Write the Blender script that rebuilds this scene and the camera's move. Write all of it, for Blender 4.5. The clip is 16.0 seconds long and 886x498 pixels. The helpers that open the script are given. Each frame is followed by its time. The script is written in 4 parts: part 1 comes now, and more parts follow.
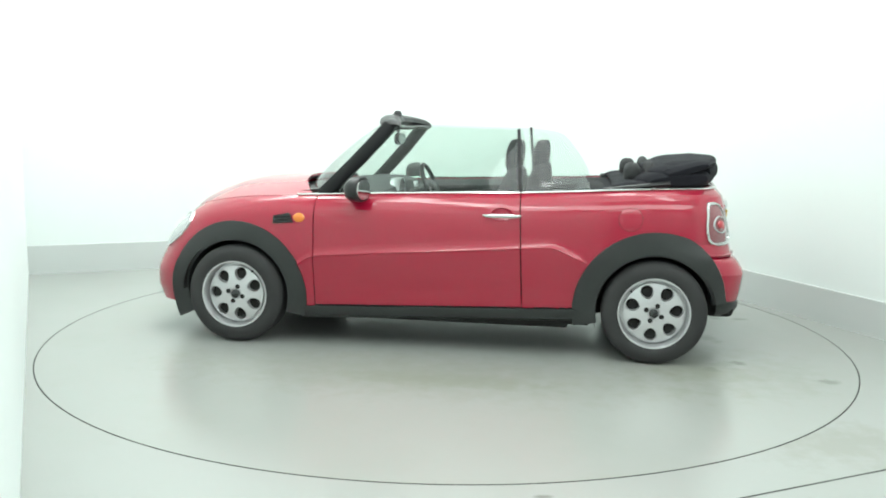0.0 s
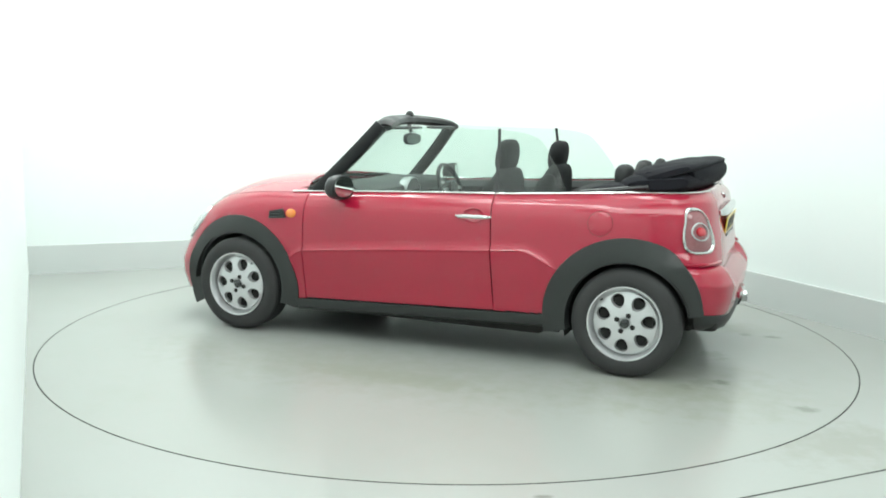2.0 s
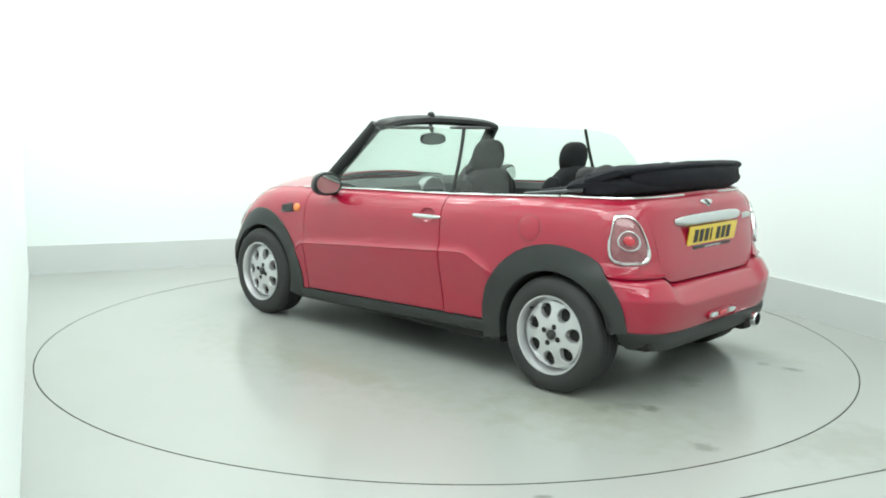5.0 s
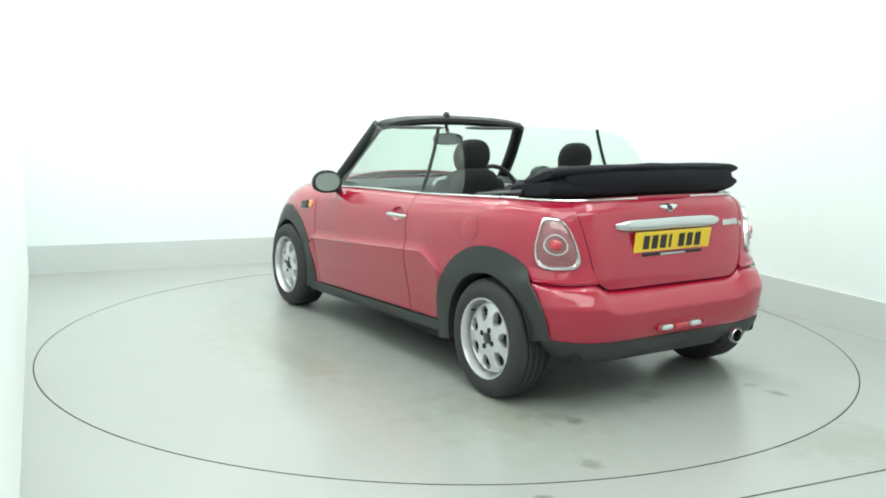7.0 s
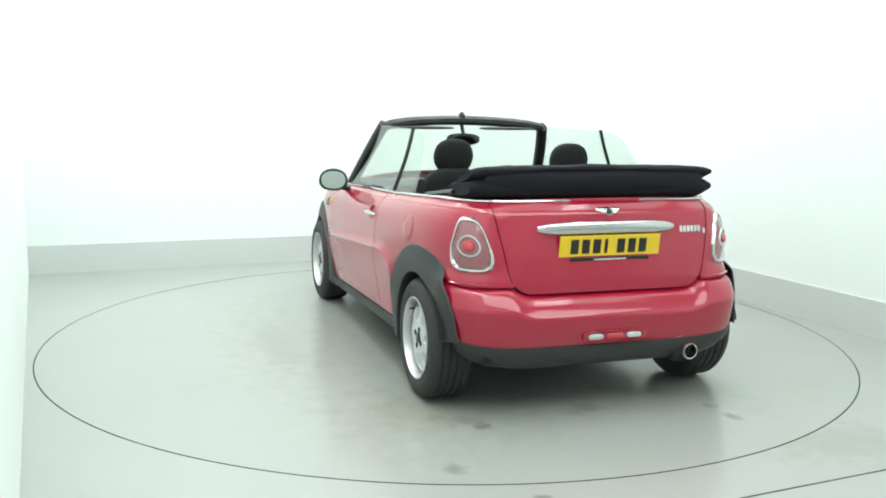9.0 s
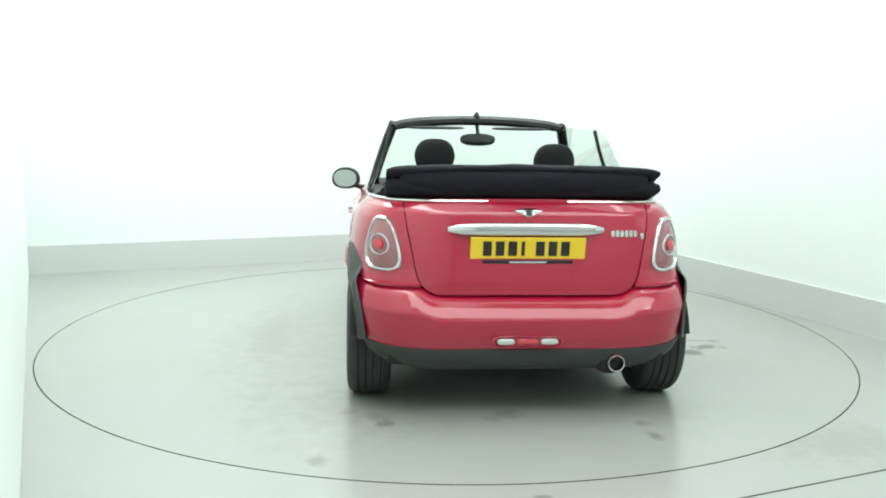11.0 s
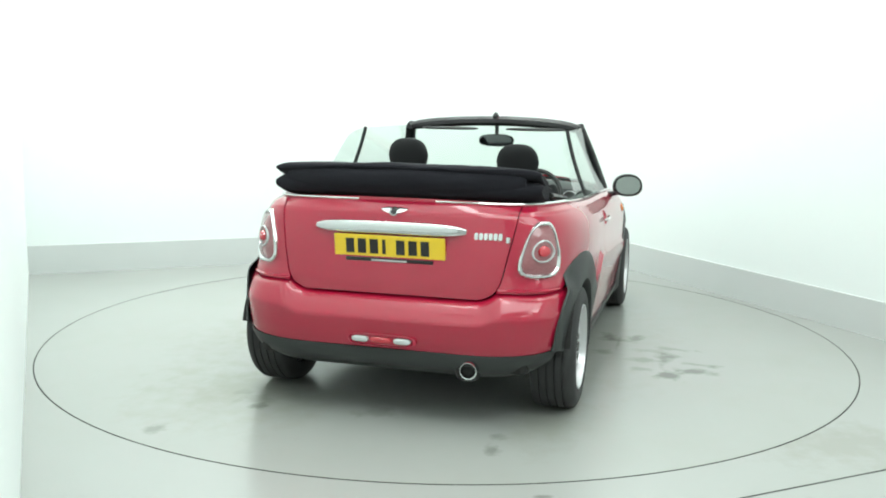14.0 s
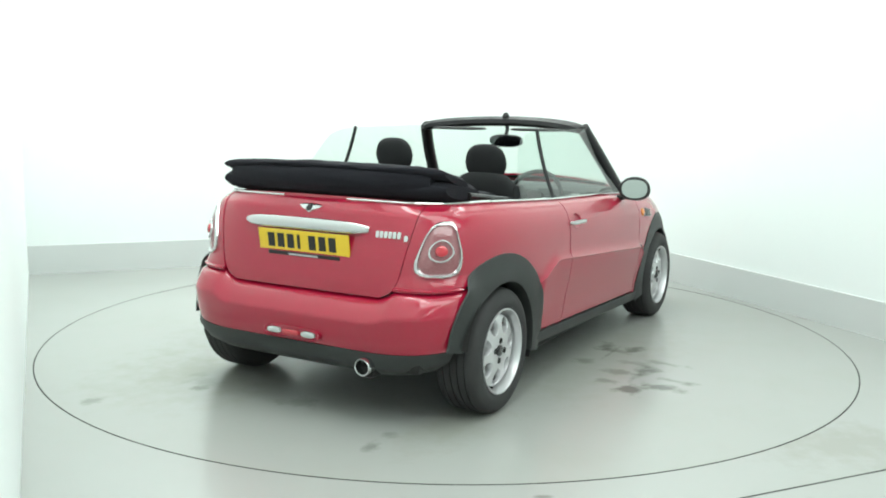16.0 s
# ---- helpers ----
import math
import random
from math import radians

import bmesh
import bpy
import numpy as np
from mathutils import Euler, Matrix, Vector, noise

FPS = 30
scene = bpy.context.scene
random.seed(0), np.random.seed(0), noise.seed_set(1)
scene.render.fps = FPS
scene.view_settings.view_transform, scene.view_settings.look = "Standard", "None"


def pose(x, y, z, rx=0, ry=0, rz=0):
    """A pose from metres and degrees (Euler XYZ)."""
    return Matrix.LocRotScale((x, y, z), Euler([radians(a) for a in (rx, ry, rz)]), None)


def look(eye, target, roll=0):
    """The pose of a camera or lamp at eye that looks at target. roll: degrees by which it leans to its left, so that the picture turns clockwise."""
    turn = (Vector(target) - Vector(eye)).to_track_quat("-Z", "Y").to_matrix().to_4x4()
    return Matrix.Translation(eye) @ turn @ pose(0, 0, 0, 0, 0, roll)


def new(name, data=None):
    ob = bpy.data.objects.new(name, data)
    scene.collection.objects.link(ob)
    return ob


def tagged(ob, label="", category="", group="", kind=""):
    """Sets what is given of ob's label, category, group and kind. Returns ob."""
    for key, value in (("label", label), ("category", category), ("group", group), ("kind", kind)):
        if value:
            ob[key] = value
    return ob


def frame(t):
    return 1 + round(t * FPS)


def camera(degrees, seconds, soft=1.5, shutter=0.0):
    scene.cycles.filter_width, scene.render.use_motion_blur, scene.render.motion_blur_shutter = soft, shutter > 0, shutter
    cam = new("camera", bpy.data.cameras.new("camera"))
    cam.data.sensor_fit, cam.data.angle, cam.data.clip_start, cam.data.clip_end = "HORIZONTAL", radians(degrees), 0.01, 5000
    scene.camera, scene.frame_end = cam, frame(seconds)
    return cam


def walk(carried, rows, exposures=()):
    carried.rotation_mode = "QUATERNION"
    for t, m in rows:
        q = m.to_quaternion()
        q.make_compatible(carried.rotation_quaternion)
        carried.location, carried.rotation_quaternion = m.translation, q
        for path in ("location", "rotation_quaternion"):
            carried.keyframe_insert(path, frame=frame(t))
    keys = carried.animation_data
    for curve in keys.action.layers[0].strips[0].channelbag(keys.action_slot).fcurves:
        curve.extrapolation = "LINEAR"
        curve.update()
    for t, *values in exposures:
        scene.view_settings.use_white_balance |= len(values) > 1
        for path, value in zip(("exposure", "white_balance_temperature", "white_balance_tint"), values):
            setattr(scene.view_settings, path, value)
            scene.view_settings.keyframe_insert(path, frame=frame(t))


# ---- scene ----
CAR_OFF = (-0.063, -0.229)
TH0, OMEGA = 171.25, -6.924
EYE = (0.0, -5.663, 1.386)


def aim(eye, yaw, pitch, roll):
    a, b = radians(yaw), radians(pitch)
    ahead = Vector((-math.sin(a) * math.cos(b), math.cos(a) * math.cos(b), math.sin(b)))
    return look(eye, Vector(eye) + ahead, roll)


cam = camera(53.7, 16.0, soft=1.9)
POSE = aim(EYE, 0.187, -8.54, 0.92)
walk(cam, [(0.0, POSE), (16.0, POSE)])

# ---- world and light ----
world = bpy.data.worlds.new("world")
scene.world = world
world.use_nodes = True
world.node_tree.nodes["Background"].inputs[0].default_value = (0.9, 1.0, 0.96, 1)
world.node_tree.nodes["Background"].inputs[1].default_value = 0.05
scene.view_settings.exposure = 0.0

# the room's axes: AX along the back wall, AY towards it
TURN = 23.4
AX = Vector((math.cos(radians(TURN)), math.sin(radians(TURN)), 0))
AY = Vector((-AX.y, AX.x, 0))
LEFT, RIGHT, BACK, FRONT, HIGH = -2.515, 2.59, 2.98, -6.9, 3.6


def room(a, b, z=0.0):
    return AX * a + AY * b + Vector((0, 0, z))


def lamp(name, at, size_x, size_y, watts, target, colour):
    d = bpy.data.lights.new(name, "AREA")
    d.shape, d.size, d.size_y, d.energy, d.color = "RECTANGLE", size_x, size_y, watts, colour
    ob = new(name, d)
    ob.matrix_world = look(at, target)
    return ob


COOL = (0.94, 1.0, 0.98)
# overhead area lights added out of view to light the room
for a, b, w in ((-1.2, 1.5, 23), (1.3, 1.5, 23), (-1.2, -1.5, 26), (1.3, -1.5, 26)):
    lamp("unseen_overhead_lamp", room(a, b, HIGH - 0.14), 2.3, 2.6, w, room(a, b + 1e-4, 0), COOL)
# wide strip added on the camera's side for highlights on the car
lamp("unseen_overhead_lamp", room(0.0, -4.2, HIGH - 0.14), 4.6, 1.7, 96, room(0.0, -4.2 + 1e-4, 0), COOL)
# unseen lamps added along the tops of the walls, which wash them white
for at, to, long, w in (
    (room(0.0, BACK - 1.6, HIGH - 0.1), room(0.0, BACK, 0.4), 4.4, 58),
    (room(RIGHT - 1.4, 0.0, HIGH - 0.1), room(RIGHT, 0.0, 0.4), 6.0, 38),
    (room(LEFT + 1.2, 0.0, HIGH - 0.1), room(LEFT, 0.0, 0.6), 6.0, 60),
    (room(0.0, FRONT + 1.3, HIGH - 0.1), room(0.0, FRONT, 0.6), 4.4, 45),
):
    lamp("added_wall_wash", at, long, 0.35, w, to, COOL)


# ---- materials ----
class Mat:
    """A node material built step by step."""

    def __init__(self, name, colour, rough=0.5, metal=0.0, **more):
        self.m = bpy.data.materials.new(name)
        self.m.use_nodes = True
        self.t = self.m.node_tree
        self.b = self.t.nodes["Principled BSDF"]
        self.b.inputs["Base Color"].default_value = (*colour, 1)
        self.b.inputs["Roughness"].default_value = rough
        self.b.inputs["Metallic"].default_value = metal
        self.colour = colour
        for key, value in more.items():
            self.b.inputs[key.replace("_", " ")].default_value = value
        c = self.t.nodes.new("ShaderNodeTexCoord")
        self.at = c.outputs["Object"]
        self.bump_last = None

    def node(self, kind, **values):
        n = self.t.nodes.new(kind)
        for key, value in values.items():
            n.inputs[key].default_value = value
        return n

    def noise(self, scale, detail=3, rough=0.6, stretch=None):
        n = self.node("ShaderNodeTexNoise", Scale=scale, Detail=detail, Roughness=rough)
        at = self.at
        if stretch:
            mp = self.t.nodes.new("ShaderNodeMapping")
            mp.inputs["Scale"].default_value = stretch
            self.t.links.new(at, mp.inputs["Vector"])
            at = mp.outputs["Vector"]
        self.t.links.new(at, n.inputs["Vector"])
        return n.outputs["Fac"]

    def ramp(self, fac, a, b, lo=0.35, hi=0.65):
        r = self.node("ShaderNodeMapRange")
        for key, value in (("From Min", lo), ("From Max", hi), ("To Min", a), ("To Max", b)):
            r.inputs[key].default_value = value
        self.t.links.new(fac, r.inputs["Value"])
        return r.outputs["Result"]

    def tint(self, fac, other, amount=1.0):
        """Mixes another colour in by a mask."""
        mix = self.t.nodes.new("ShaderNodeMix")
        mix.data_type = "RGBA"
        k = self.node("ShaderNodeMath")
        k.operation = "MULTIPLY"
        k.inputs[1].default_value = amount
        self.t.links.new(fac, k.inputs[0])
        self.t.links.new(k.outputs[0], mix.inputs[0])
        link = self.b.inputs["Base Color"].links
        if link:
            self.t.links.new(link[0].from_socket, mix.inputs[6])
        else:
            mix.inputs[6].default_value = (*self.colour, 1)
        mix.inputs[7].default_value = (*other, 1)
        self.t.links.new(mix.outputs[2], self.b.inputs["Base Color"])
        return self

    def gloss(self, fac, a, b, lo=0.35, hi=0.65):
        self.t.links.new(self.ramp(fac, a, b, lo, hi), self.b.inputs["Roughness"])
        return self

    def bump(self, fac, depth, strength=0.5):
        n = self.node("ShaderNodeBump", Strength=strength, Distance=depth)
        self.t.links.new(fac, n.inputs["Height"])
        if self.bump_last:
            self.t.links.new(self.bump_last, n.inputs["Normal"])
        self.bump_last = n.outputs["Normal"]
        self.t.links.new(self.bump_last, self.b.inputs["Normal"])
        return self

    def spot(self, x, y, rx, ry, wobble=0.5):
        """A soft-edged stain mask round a place on the object, about one at its middle."""
        mp = self.t.nodes.new("ShaderNodeMapping")
        mp.vector_type = "POINT"
        mp.inputs["Location"].default_value = (-x / rx, -y / ry, 0)
        mp.inputs["Scale"].default_value = (1 / rx, 1 / ry, 0)
        self.t.links.new(self.at, mp.inputs["Vector"])
        ln = self.t.nodes.new("ShaderNodeVectorMath")
        ln.operation = "LENGTH"
        self.t.links.new(mp.outputs["Vector"], ln.inputs[0])
        ns = self.ramp(self.noise(9.0, 4), -wobble, wobble, 0.3, 0.7)
        ad = self.node("ShaderNodeMath")
        ad.operation = "ADD"
        self.t.links.new(ln.outputs["Value"], ad.inputs[0])
        self.t.links.new(ns, ad.inputs[1])
        return self.ramp(ad.outputs[0], 1.0, 0.0, 0.25, 1.0)


WALL = Mat("white_wall_paint", (0.80, 0.86, 0.84), 0.6)
WALL.tint(WALL.noise(0.35, 2), (0.75, 0.80, 0.785), 0.6).bump(WALL.noise(60, 3), 0.001, 0.2)
FLOOR = Mat("pale_floor_paint", (0.352, 0.363, 0.348), 0.3)
FLOOR.tint(FLOOR.noise(0.7, 4), (0.335, 0.345, 0.325), 0.9).tint(FLOOR.ramp(FLOOR.noise(1.6, 5, 0.65), 0, 1, 0.5, 0.8), (0.32, 0.335, 0.30), 0.35)
FLOOR.gloss(FLOOR.noise(0.9, 1), 0.22, 0.28, 0.2, 0.8)
DISC = Mat("pale_turntable_paint", (0.352, 0.363, 0.348), 0.3)
DISC.tint(DISC.noise(0.7, 4), (0.33, 0.34, 0.315), 0.9).tint(DISC.ramp(DISC.noise(1.6, 5, 0.65), 0, 1, 0.5, 0.8), (0.31, 0.325, 0.285), 0.4)
DISC.gloss(DISC.noise(0.9, 1), 0.20, 0.26, 0.2, 0.8)
# oil drips and tyre scuffs on the turntable
for x, y, rx, ry, k in ((0.17, -1.04, 0.11, 0.06, 0.9), (0.19, -1.22, 0.13, 0.06, 0.9), (0.10, -1.12, 0.05, 0.10, 0.7), (-0.33, -1.30, 0.05, 0.16, 0.6), (-0.02, -1.45, 0.04, 0.13, 0.5), (-0.33, -1.62, 0.04, 0.12, 0.6), (-0.52, -1.30, 0.05, 0.10, 0.5), (0.05, -1.12, 0.22, 0.015, 0.5), (-0.21, -1.05, 0.09, 0.07, 0.65),
                        (-0.21, -1.43, 0.10, 0.08, 0.8), (-0.10, -1.30, 0.06, 0.12, 0.4), (-0.60, -1.44, 0.10, 0.09, 0.9), (-0.48, -1.59, 0.07, 0.11, 0.8), (-0.42, -1.40, 0.14, 0.03, 0.4),
                        (-1.79, 0.44, 0.05, 0.07, 0.75), (-1.70, 0.50, 0.09, 0.12, 0.35), (-1.61, 0.60, 0.05, 0.05, 0.4), (-1.98, -0.767, 0.06, 0.05, 0.5), (-2.21, 0.72, 0.07, 0.06, 0.4), (-1.69, -0.14, 0.09, 0.10, 0.3), (-1.82, -0.75, 0.05, 0.05, 0.35)):
    DISC.tint(DISC.spot(x, y, rx, ry, 0.6), (0.065, 0.067, 0.060), 0.8 * k)
# broad soft darker brownish patches, long ones beside both flanks of the car
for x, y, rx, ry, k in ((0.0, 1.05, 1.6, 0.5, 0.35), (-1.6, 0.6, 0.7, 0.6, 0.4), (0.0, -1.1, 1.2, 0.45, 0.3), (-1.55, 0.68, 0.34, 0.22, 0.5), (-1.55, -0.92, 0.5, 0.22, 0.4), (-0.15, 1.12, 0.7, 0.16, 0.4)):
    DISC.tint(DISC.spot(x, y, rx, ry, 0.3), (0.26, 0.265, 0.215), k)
FLOOR.tint(FLOOR.spot(0.375, -2.585, 0.05, 0.022), (0.08, 0.08, 0.07), 0.5).tint(FLOOR.spot(1.75, -2.0, 0.5, 0.35, 0.4), (0.27, 0.27, 0.235), 0.5)
SKIRT = Mat("grey_skirting_paint", (0.58, 0.61, 0.595), 0.4)
SKIRT.tint(SKIRT.noise(1.5, 4), (0.53, 0.56, 0.545), 0.7)
# made-up wall behind the camera, greyer to tame the car's reflections
END_WALL = Mat("unseen_end_wall", (0.50, 0.52, 0.51), 0.6)
END_WALL.tint(END_WALL.noise(0.6, 3), (0.43, 0.45, 0.44), 0.6)
JOINT = Mat("dark_joint", (0.02, 0.022, 0.02), 0.8)


def mesh_of(name, bm, *mats, smooth=None):
    me = bpy.data.meshes.new(name)
    if smooth is not None:
        for f in bm.faces:
            f.smooth = True
        for e in bm.edges:
            if len(e.link_faces) == 2 and e.calc_face_angle(0) > radians(smooth):
                e.smooth = False
    bm.to_mesh(me)
    bm.free()
    for m in mats:
        me.materials.append(m.m if isinstance(m, Mat) else m)
    return me


def part(name, bm, material, parent=None, label="", smooth=None):
    ob = new(name, mesh_of(name, bm, material, smooth=smooth))
    if parent:
        ob.parent = parent
    if label:
        tagged(ob, label)
    return ob


def box(bm, size, at, turn=0.0, bevel=0.0):
    r = bmesh.ops.create_cube(bm, size=1)
    bmesh.ops.scale(bm, vec=size, verts=r["verts"])
    if bevel:
        es = list({e for v in r["verts"] for e in v.link_edges})
        r = bmesh.ops.bevel(bm, geom=es, offset=bevel, segments=2, profile=0.5, affect="EDGES")
    vs = r["verts"]
    bmesh.ops.rotate(bm, cent=(0, 0, 0), matrix=Matrix.Rotation(radians(turn), 3, "Z"), verts=vs)
    bmesh.ops.translate(bm, vec=at, verts=vs)
    return vs


# ---- the studio ----
def slab(name, a0, a1, b0, b1, z0, z1, mat, label, category):
    bm = bmesh.new()
    box(bm, (a1 - a0, b1 - b0, z1 - z0), (0, 0, 0), TURN)
    ob = part(name, bm, mat)
    ob.location = room((a0 + a1) / 2, (b0 + b1) / 2, (z0 + z1) / 2)
    return tagged(ob, label, category, kind="structure")


RADIUS = 2.482
MID = Vector((0.012, -0.014, 0))  # the turntable's middle
SK = 0.245


def ring_plate(name, r0, r1, z0, z1, mat, steps=256):
    bm = bmesh.new()
    rings = []
    for r, z in ((r0, z0), (r0, z1), (r1, z1), (r1, z0)) if r0 else ((r1, z0), (r1 - 0.0015, z1)):
        rings.append([bm.verts.new((r * math.cos(2 * math.pi * i / steps), r * math.sin(2 * math.pi * i / steps), z)) for i in range(steps)])
    pairs = list(zip(rings, rings[1:] + rings[:1])) if r0 else [(rings[0], rings[1])]
    for a, b in pairs:
        for i in range(steps):
            j = (i + 1) % steps
            bm.faces.new((a[i], a[j], b[j], b[i]))
    if not r0:
        bm.faces.new(rings[1])
        bm.faces.new(list(reversed(rings[0])))
    bmesh.ops.recalc_face_normals(bm, faces=bm.faces)
    return part(name, bm, mat)


def studio():
    # the floor has a round hole for the turntable
    bm = bmesh.new()
    n = 256
    inner = [bm.verts.new(MID + Vector((RADIUS * math.cos(2 * math.pi * i / n), RADIUS * math.sin(2 * math.pi * i / n), 0))) for i in range(n)]
    lower = [bm.verts.new((v.co.x, v.co.y, -0.12)) for v in inner]
    outer = []
    for v in inner:
        d = Vector((v.co.x, v.co.y, 0)).normalized()
        u, w = d @ AX, d @ AY
        k = min((s / q) for s, q in ((RIGHT + 0.1, u), (LEFT - 0.5, u), (BACK + 0.1, w), (FRONT - 0.1, w)) if s * q > 0)
        outer.append(bm.verts.new(d * k))
    for i in range(n):
        j = (i + 1) % n
        bm.faces.new((inner[i], inner[j], outer[j], outer[i]))
        bm.faces.new((lower[i], lower[j], inner[j], inner[i]))
    for a, b in ((RIGHT + 0.1, BACK + 0.1), (LEFT - 0.5, BACK + 0.1), (LEFT - 0.5, FRONT - 0.1), (RIGHT + 0.1, FRONT - 0.1)):
        c = room(a, b)
        ring = sorted(range(n), key=lambda i: (outer[i].co - c).length)[:2]
        i, j = sorted(ring)
        if (i, j) == (0, n - 1):
            i, j = j, i
        bm.faces.new((outer[i], outer[j], bm.verts.new(c)))
    bmesh.ops.recalc_face_normals(bm, faces=bm.faces)
    for f in bm.faces:
        if abs(f.normal.z) > 0.5 and f.normal.z < 0:
            f.normal_flip()
    tagged(part("floor", bm, FLOOR), "pale grey-green painted studio floor with scuffs", "floor", kind="structure")
    slab("floor_base", LEFT - 0.1, RIGHT + 0.1, FRONT - 0.1, BACK + 0.1, -0.2, -0.12, JOINT, "dark pit floor under the turntable", "floor")
    slab("wall_back", LEFT - 0.35, RIGHT - 0.9, BACK, BACK + 0.15, 0.0, HIGH, WALL, "bright white painted studio back wall", "wall")
    slab("wall_right", RIGHT, RIGHT + 0.15, FRONT, BACK - 0.9, 0.0, HIGH, WALL, "bright white painted studio side wall", "wall")
    # the left wall stands a little askew
    a, b = Vector((-3.92, 2.45, 0)), Vector((0.555, -7.13, 0))
    d = (b - a).normalized()
    bm = bmesh.new()
    box(bm, ((b - a).length, 0.15, HIGH), (0, 0, 0), math.degrees(math.atan2(d.y, d.x)))
    w = part("wall_left", bm, WALL)
    w.location = (a + b) / 2 + Vector((d.y, -d.x, 0)) * 0.075 + Vector((0, 0, HIGH / 2))
    tagged(w, "white painted studio side wall", "wall", kind="structure")
    bm = bmesh.new()
    box(bm, (1.7, 0.006, 0.006), (0, 0, 0), math.degrees(math.atan2(d.y, d.x)))
    t = part("trim", bm, JOINT)
    t.location = a + d * 7.25 + Vector((0, 0, 0.948))
    tagged(t, "thin dark joint along the white side wall", "trim", kind="structure")
    # added out of view to close the room behind the camera
    slab("wall_front", LEFT - 0.35, RIGHT + 0.15, FRONT - 0.15, FRONT, 0.0, HIGH, END_WALL, "unseen pale end wall added behind the camera", "wall")
    # ceiling added out of view to close the room and bounce light
    slab("ceiling", LEFT - 0.45, RIGHT + 0.15, FRONT - 0.15, BACK + 0.15, HIGH, HIGH + 0.1, WALL, "unseen white ceiling added to close the studio", "ceiling")
    slab("baseboard_back", LEFT - 0.13, RIGHT - 0.9, BACK - 0.018, BACK, 0.0, SK, SKIRT, "pale grey painted upstand along the back wall", "baseboard")
    slab("baseboard_right", RIGHT - 0.018, RIGHT, FRONT, BACK - 0.9, 0.0, SK, SKIRT, "pale grey painted upstand along the side wall", "baseboard")


def corner(name, r0, r1, z1, mat, label, category):
    """The rounded corner between the back wall and the side wall."""
    bm = bmesh.new()
    rows = []
    for i in range(25):
        a = math.pi / 2 * i / 24
        rows.append([bm.verts.new(room(RIGHT - 0.9 + r * math.cos(a), BACK - 0.9 + r * math.sin(a), z)) for r, z in ((r0, 0), (r0, z1), (r1, z1), (r1, 0))])
    for A, B in zip(rows, rows[1:]):
        for j in range(4):
            bm.faces.new((A[j], A[(j + 1) % 4], B[(j + 1) % 4], B[j]))
    bm.faces.new(rows[0])
    bm.faces.new(list(reversed(rows[-1])))
    bmesh.ops.recalc_face_normals(bm, faces=bm.faces)
    tagged(part(name, bm, mat, smooth=30), label, category, kind="structure")


studio()
corner("wall_corner", 0.9, 1.05, HIGH, WALL, "bright white rounded studio wall corner", "wall")
corner("baseboard_corner", 0.882, 0.9, SK, SKIRT, "pale grey painted upstand round the corner", "baseboard")


def joint(name, a, b, wide_m, label):
    bm = bmesh.new()
    d = Vector(b) - Vector(a)
    box(bm, (d.length, wide_m, 0.004), (0, 0, 0), math.degrees(math.atan2(d.y, d.x)))
    ob = part(name, bm, JOINT)
    ob.location = (Vector(a) + Vector(b)) / 2
    return tagged(ob, label, "floor joint", kind="structure")


joint("floor_joint_1", (1.10, -2.575, -0.0005), (3.4, -1.58, -0.0005), 0.007, "thin dark joint across the painted floor")
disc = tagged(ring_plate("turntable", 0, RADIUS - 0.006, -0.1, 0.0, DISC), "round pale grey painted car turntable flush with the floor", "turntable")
edge = ring_plate("edge_trim", RADIUS - 0.007, RADIUS - 0.0025, -0.05, 0.0012, JOINT)
edge.parent = disc
tagged(edge, "thin dark steel edge of the turntable")


# ---- car materials ----
RED = Mat("red_car_paint", (0.365, 0.0058, 0.033), 0.45, 0.0, Coat_Weight=1.0, Coat_Roughness=0.09, Coat_IOR=1.65, Specular_IOR_Level=0.08)
RED.tint(RED.noise(1.2, 2), (0.335, 0.005, 0.029), 0.5).bump(RED.noise(420, 2), 0.0004, 0.05)
CLAD = Mat("black_grained_plastic", (0.020, 0.023, 0.022), 0.5)
CLAD.tint(CLAD.noise(4, 4), (0.031, 0.034, 0.033), 0.6).bump(CLAD.noise(500, 2), 0.0006, 0.25)
BLACK = Mat("black_trim", (0.009, 0.010, 0.010), 0.35)
BLACK.gloss(BLACK.noise(30, 3), 0.28, 0.45)
GLOSSY = Mat("black_gloss_trim", (0.012, 0.013, 0.014), 0.12, Coat_Weight=0.6)
GLOSSY.gloss(GLOSSY.noise(8, 2), 0.08, 0.2)
FRAME = Mat("satin_black_frame", (0.009, 0.0095, 0.010), 0.4, Specular_IOR_Level=0.22)
FRAME.gloss(FRAME.noise(14, 3), 0.32, 0.48)
MATT = Mat("black_underbody", (0.010, 0.010, 0.010), 0.9)
MATT.tint(MATT.noise(12, 4), (0.022, 0.02, 0.018), 0.7)
RUBBER = Mat("tyre_rubber", (0.026, 0.026, 0.027), 0.75)
RUBBER.tint(RUBBER.noise(9, 4), (0.036, 0.036, 0.035), 0.6).bump(RUBBER.noise(160, 3), 0.0008, 0.3)
ALLOY = Mat("silver_wheel_lacquer", (0.63, 0.63, 0.64), 0.30, 0.6, Coat_Weight=0.2)
ALLOY.gloss(ALLOY.noise(6, 2), 0.28, 0.36)
CHROME = Mat("bright_chrome", (0.62, 0.63, 0.63), 0.09, 1.0)
CHROME.gloss(CHROME.noise(18, 3), 0.05, 0.15)
FABRIC = Mat("black_soft_top_cloth", (0.0075, 0.0075, 0.011), 0.95, Specular_IOR_Level=0.3)
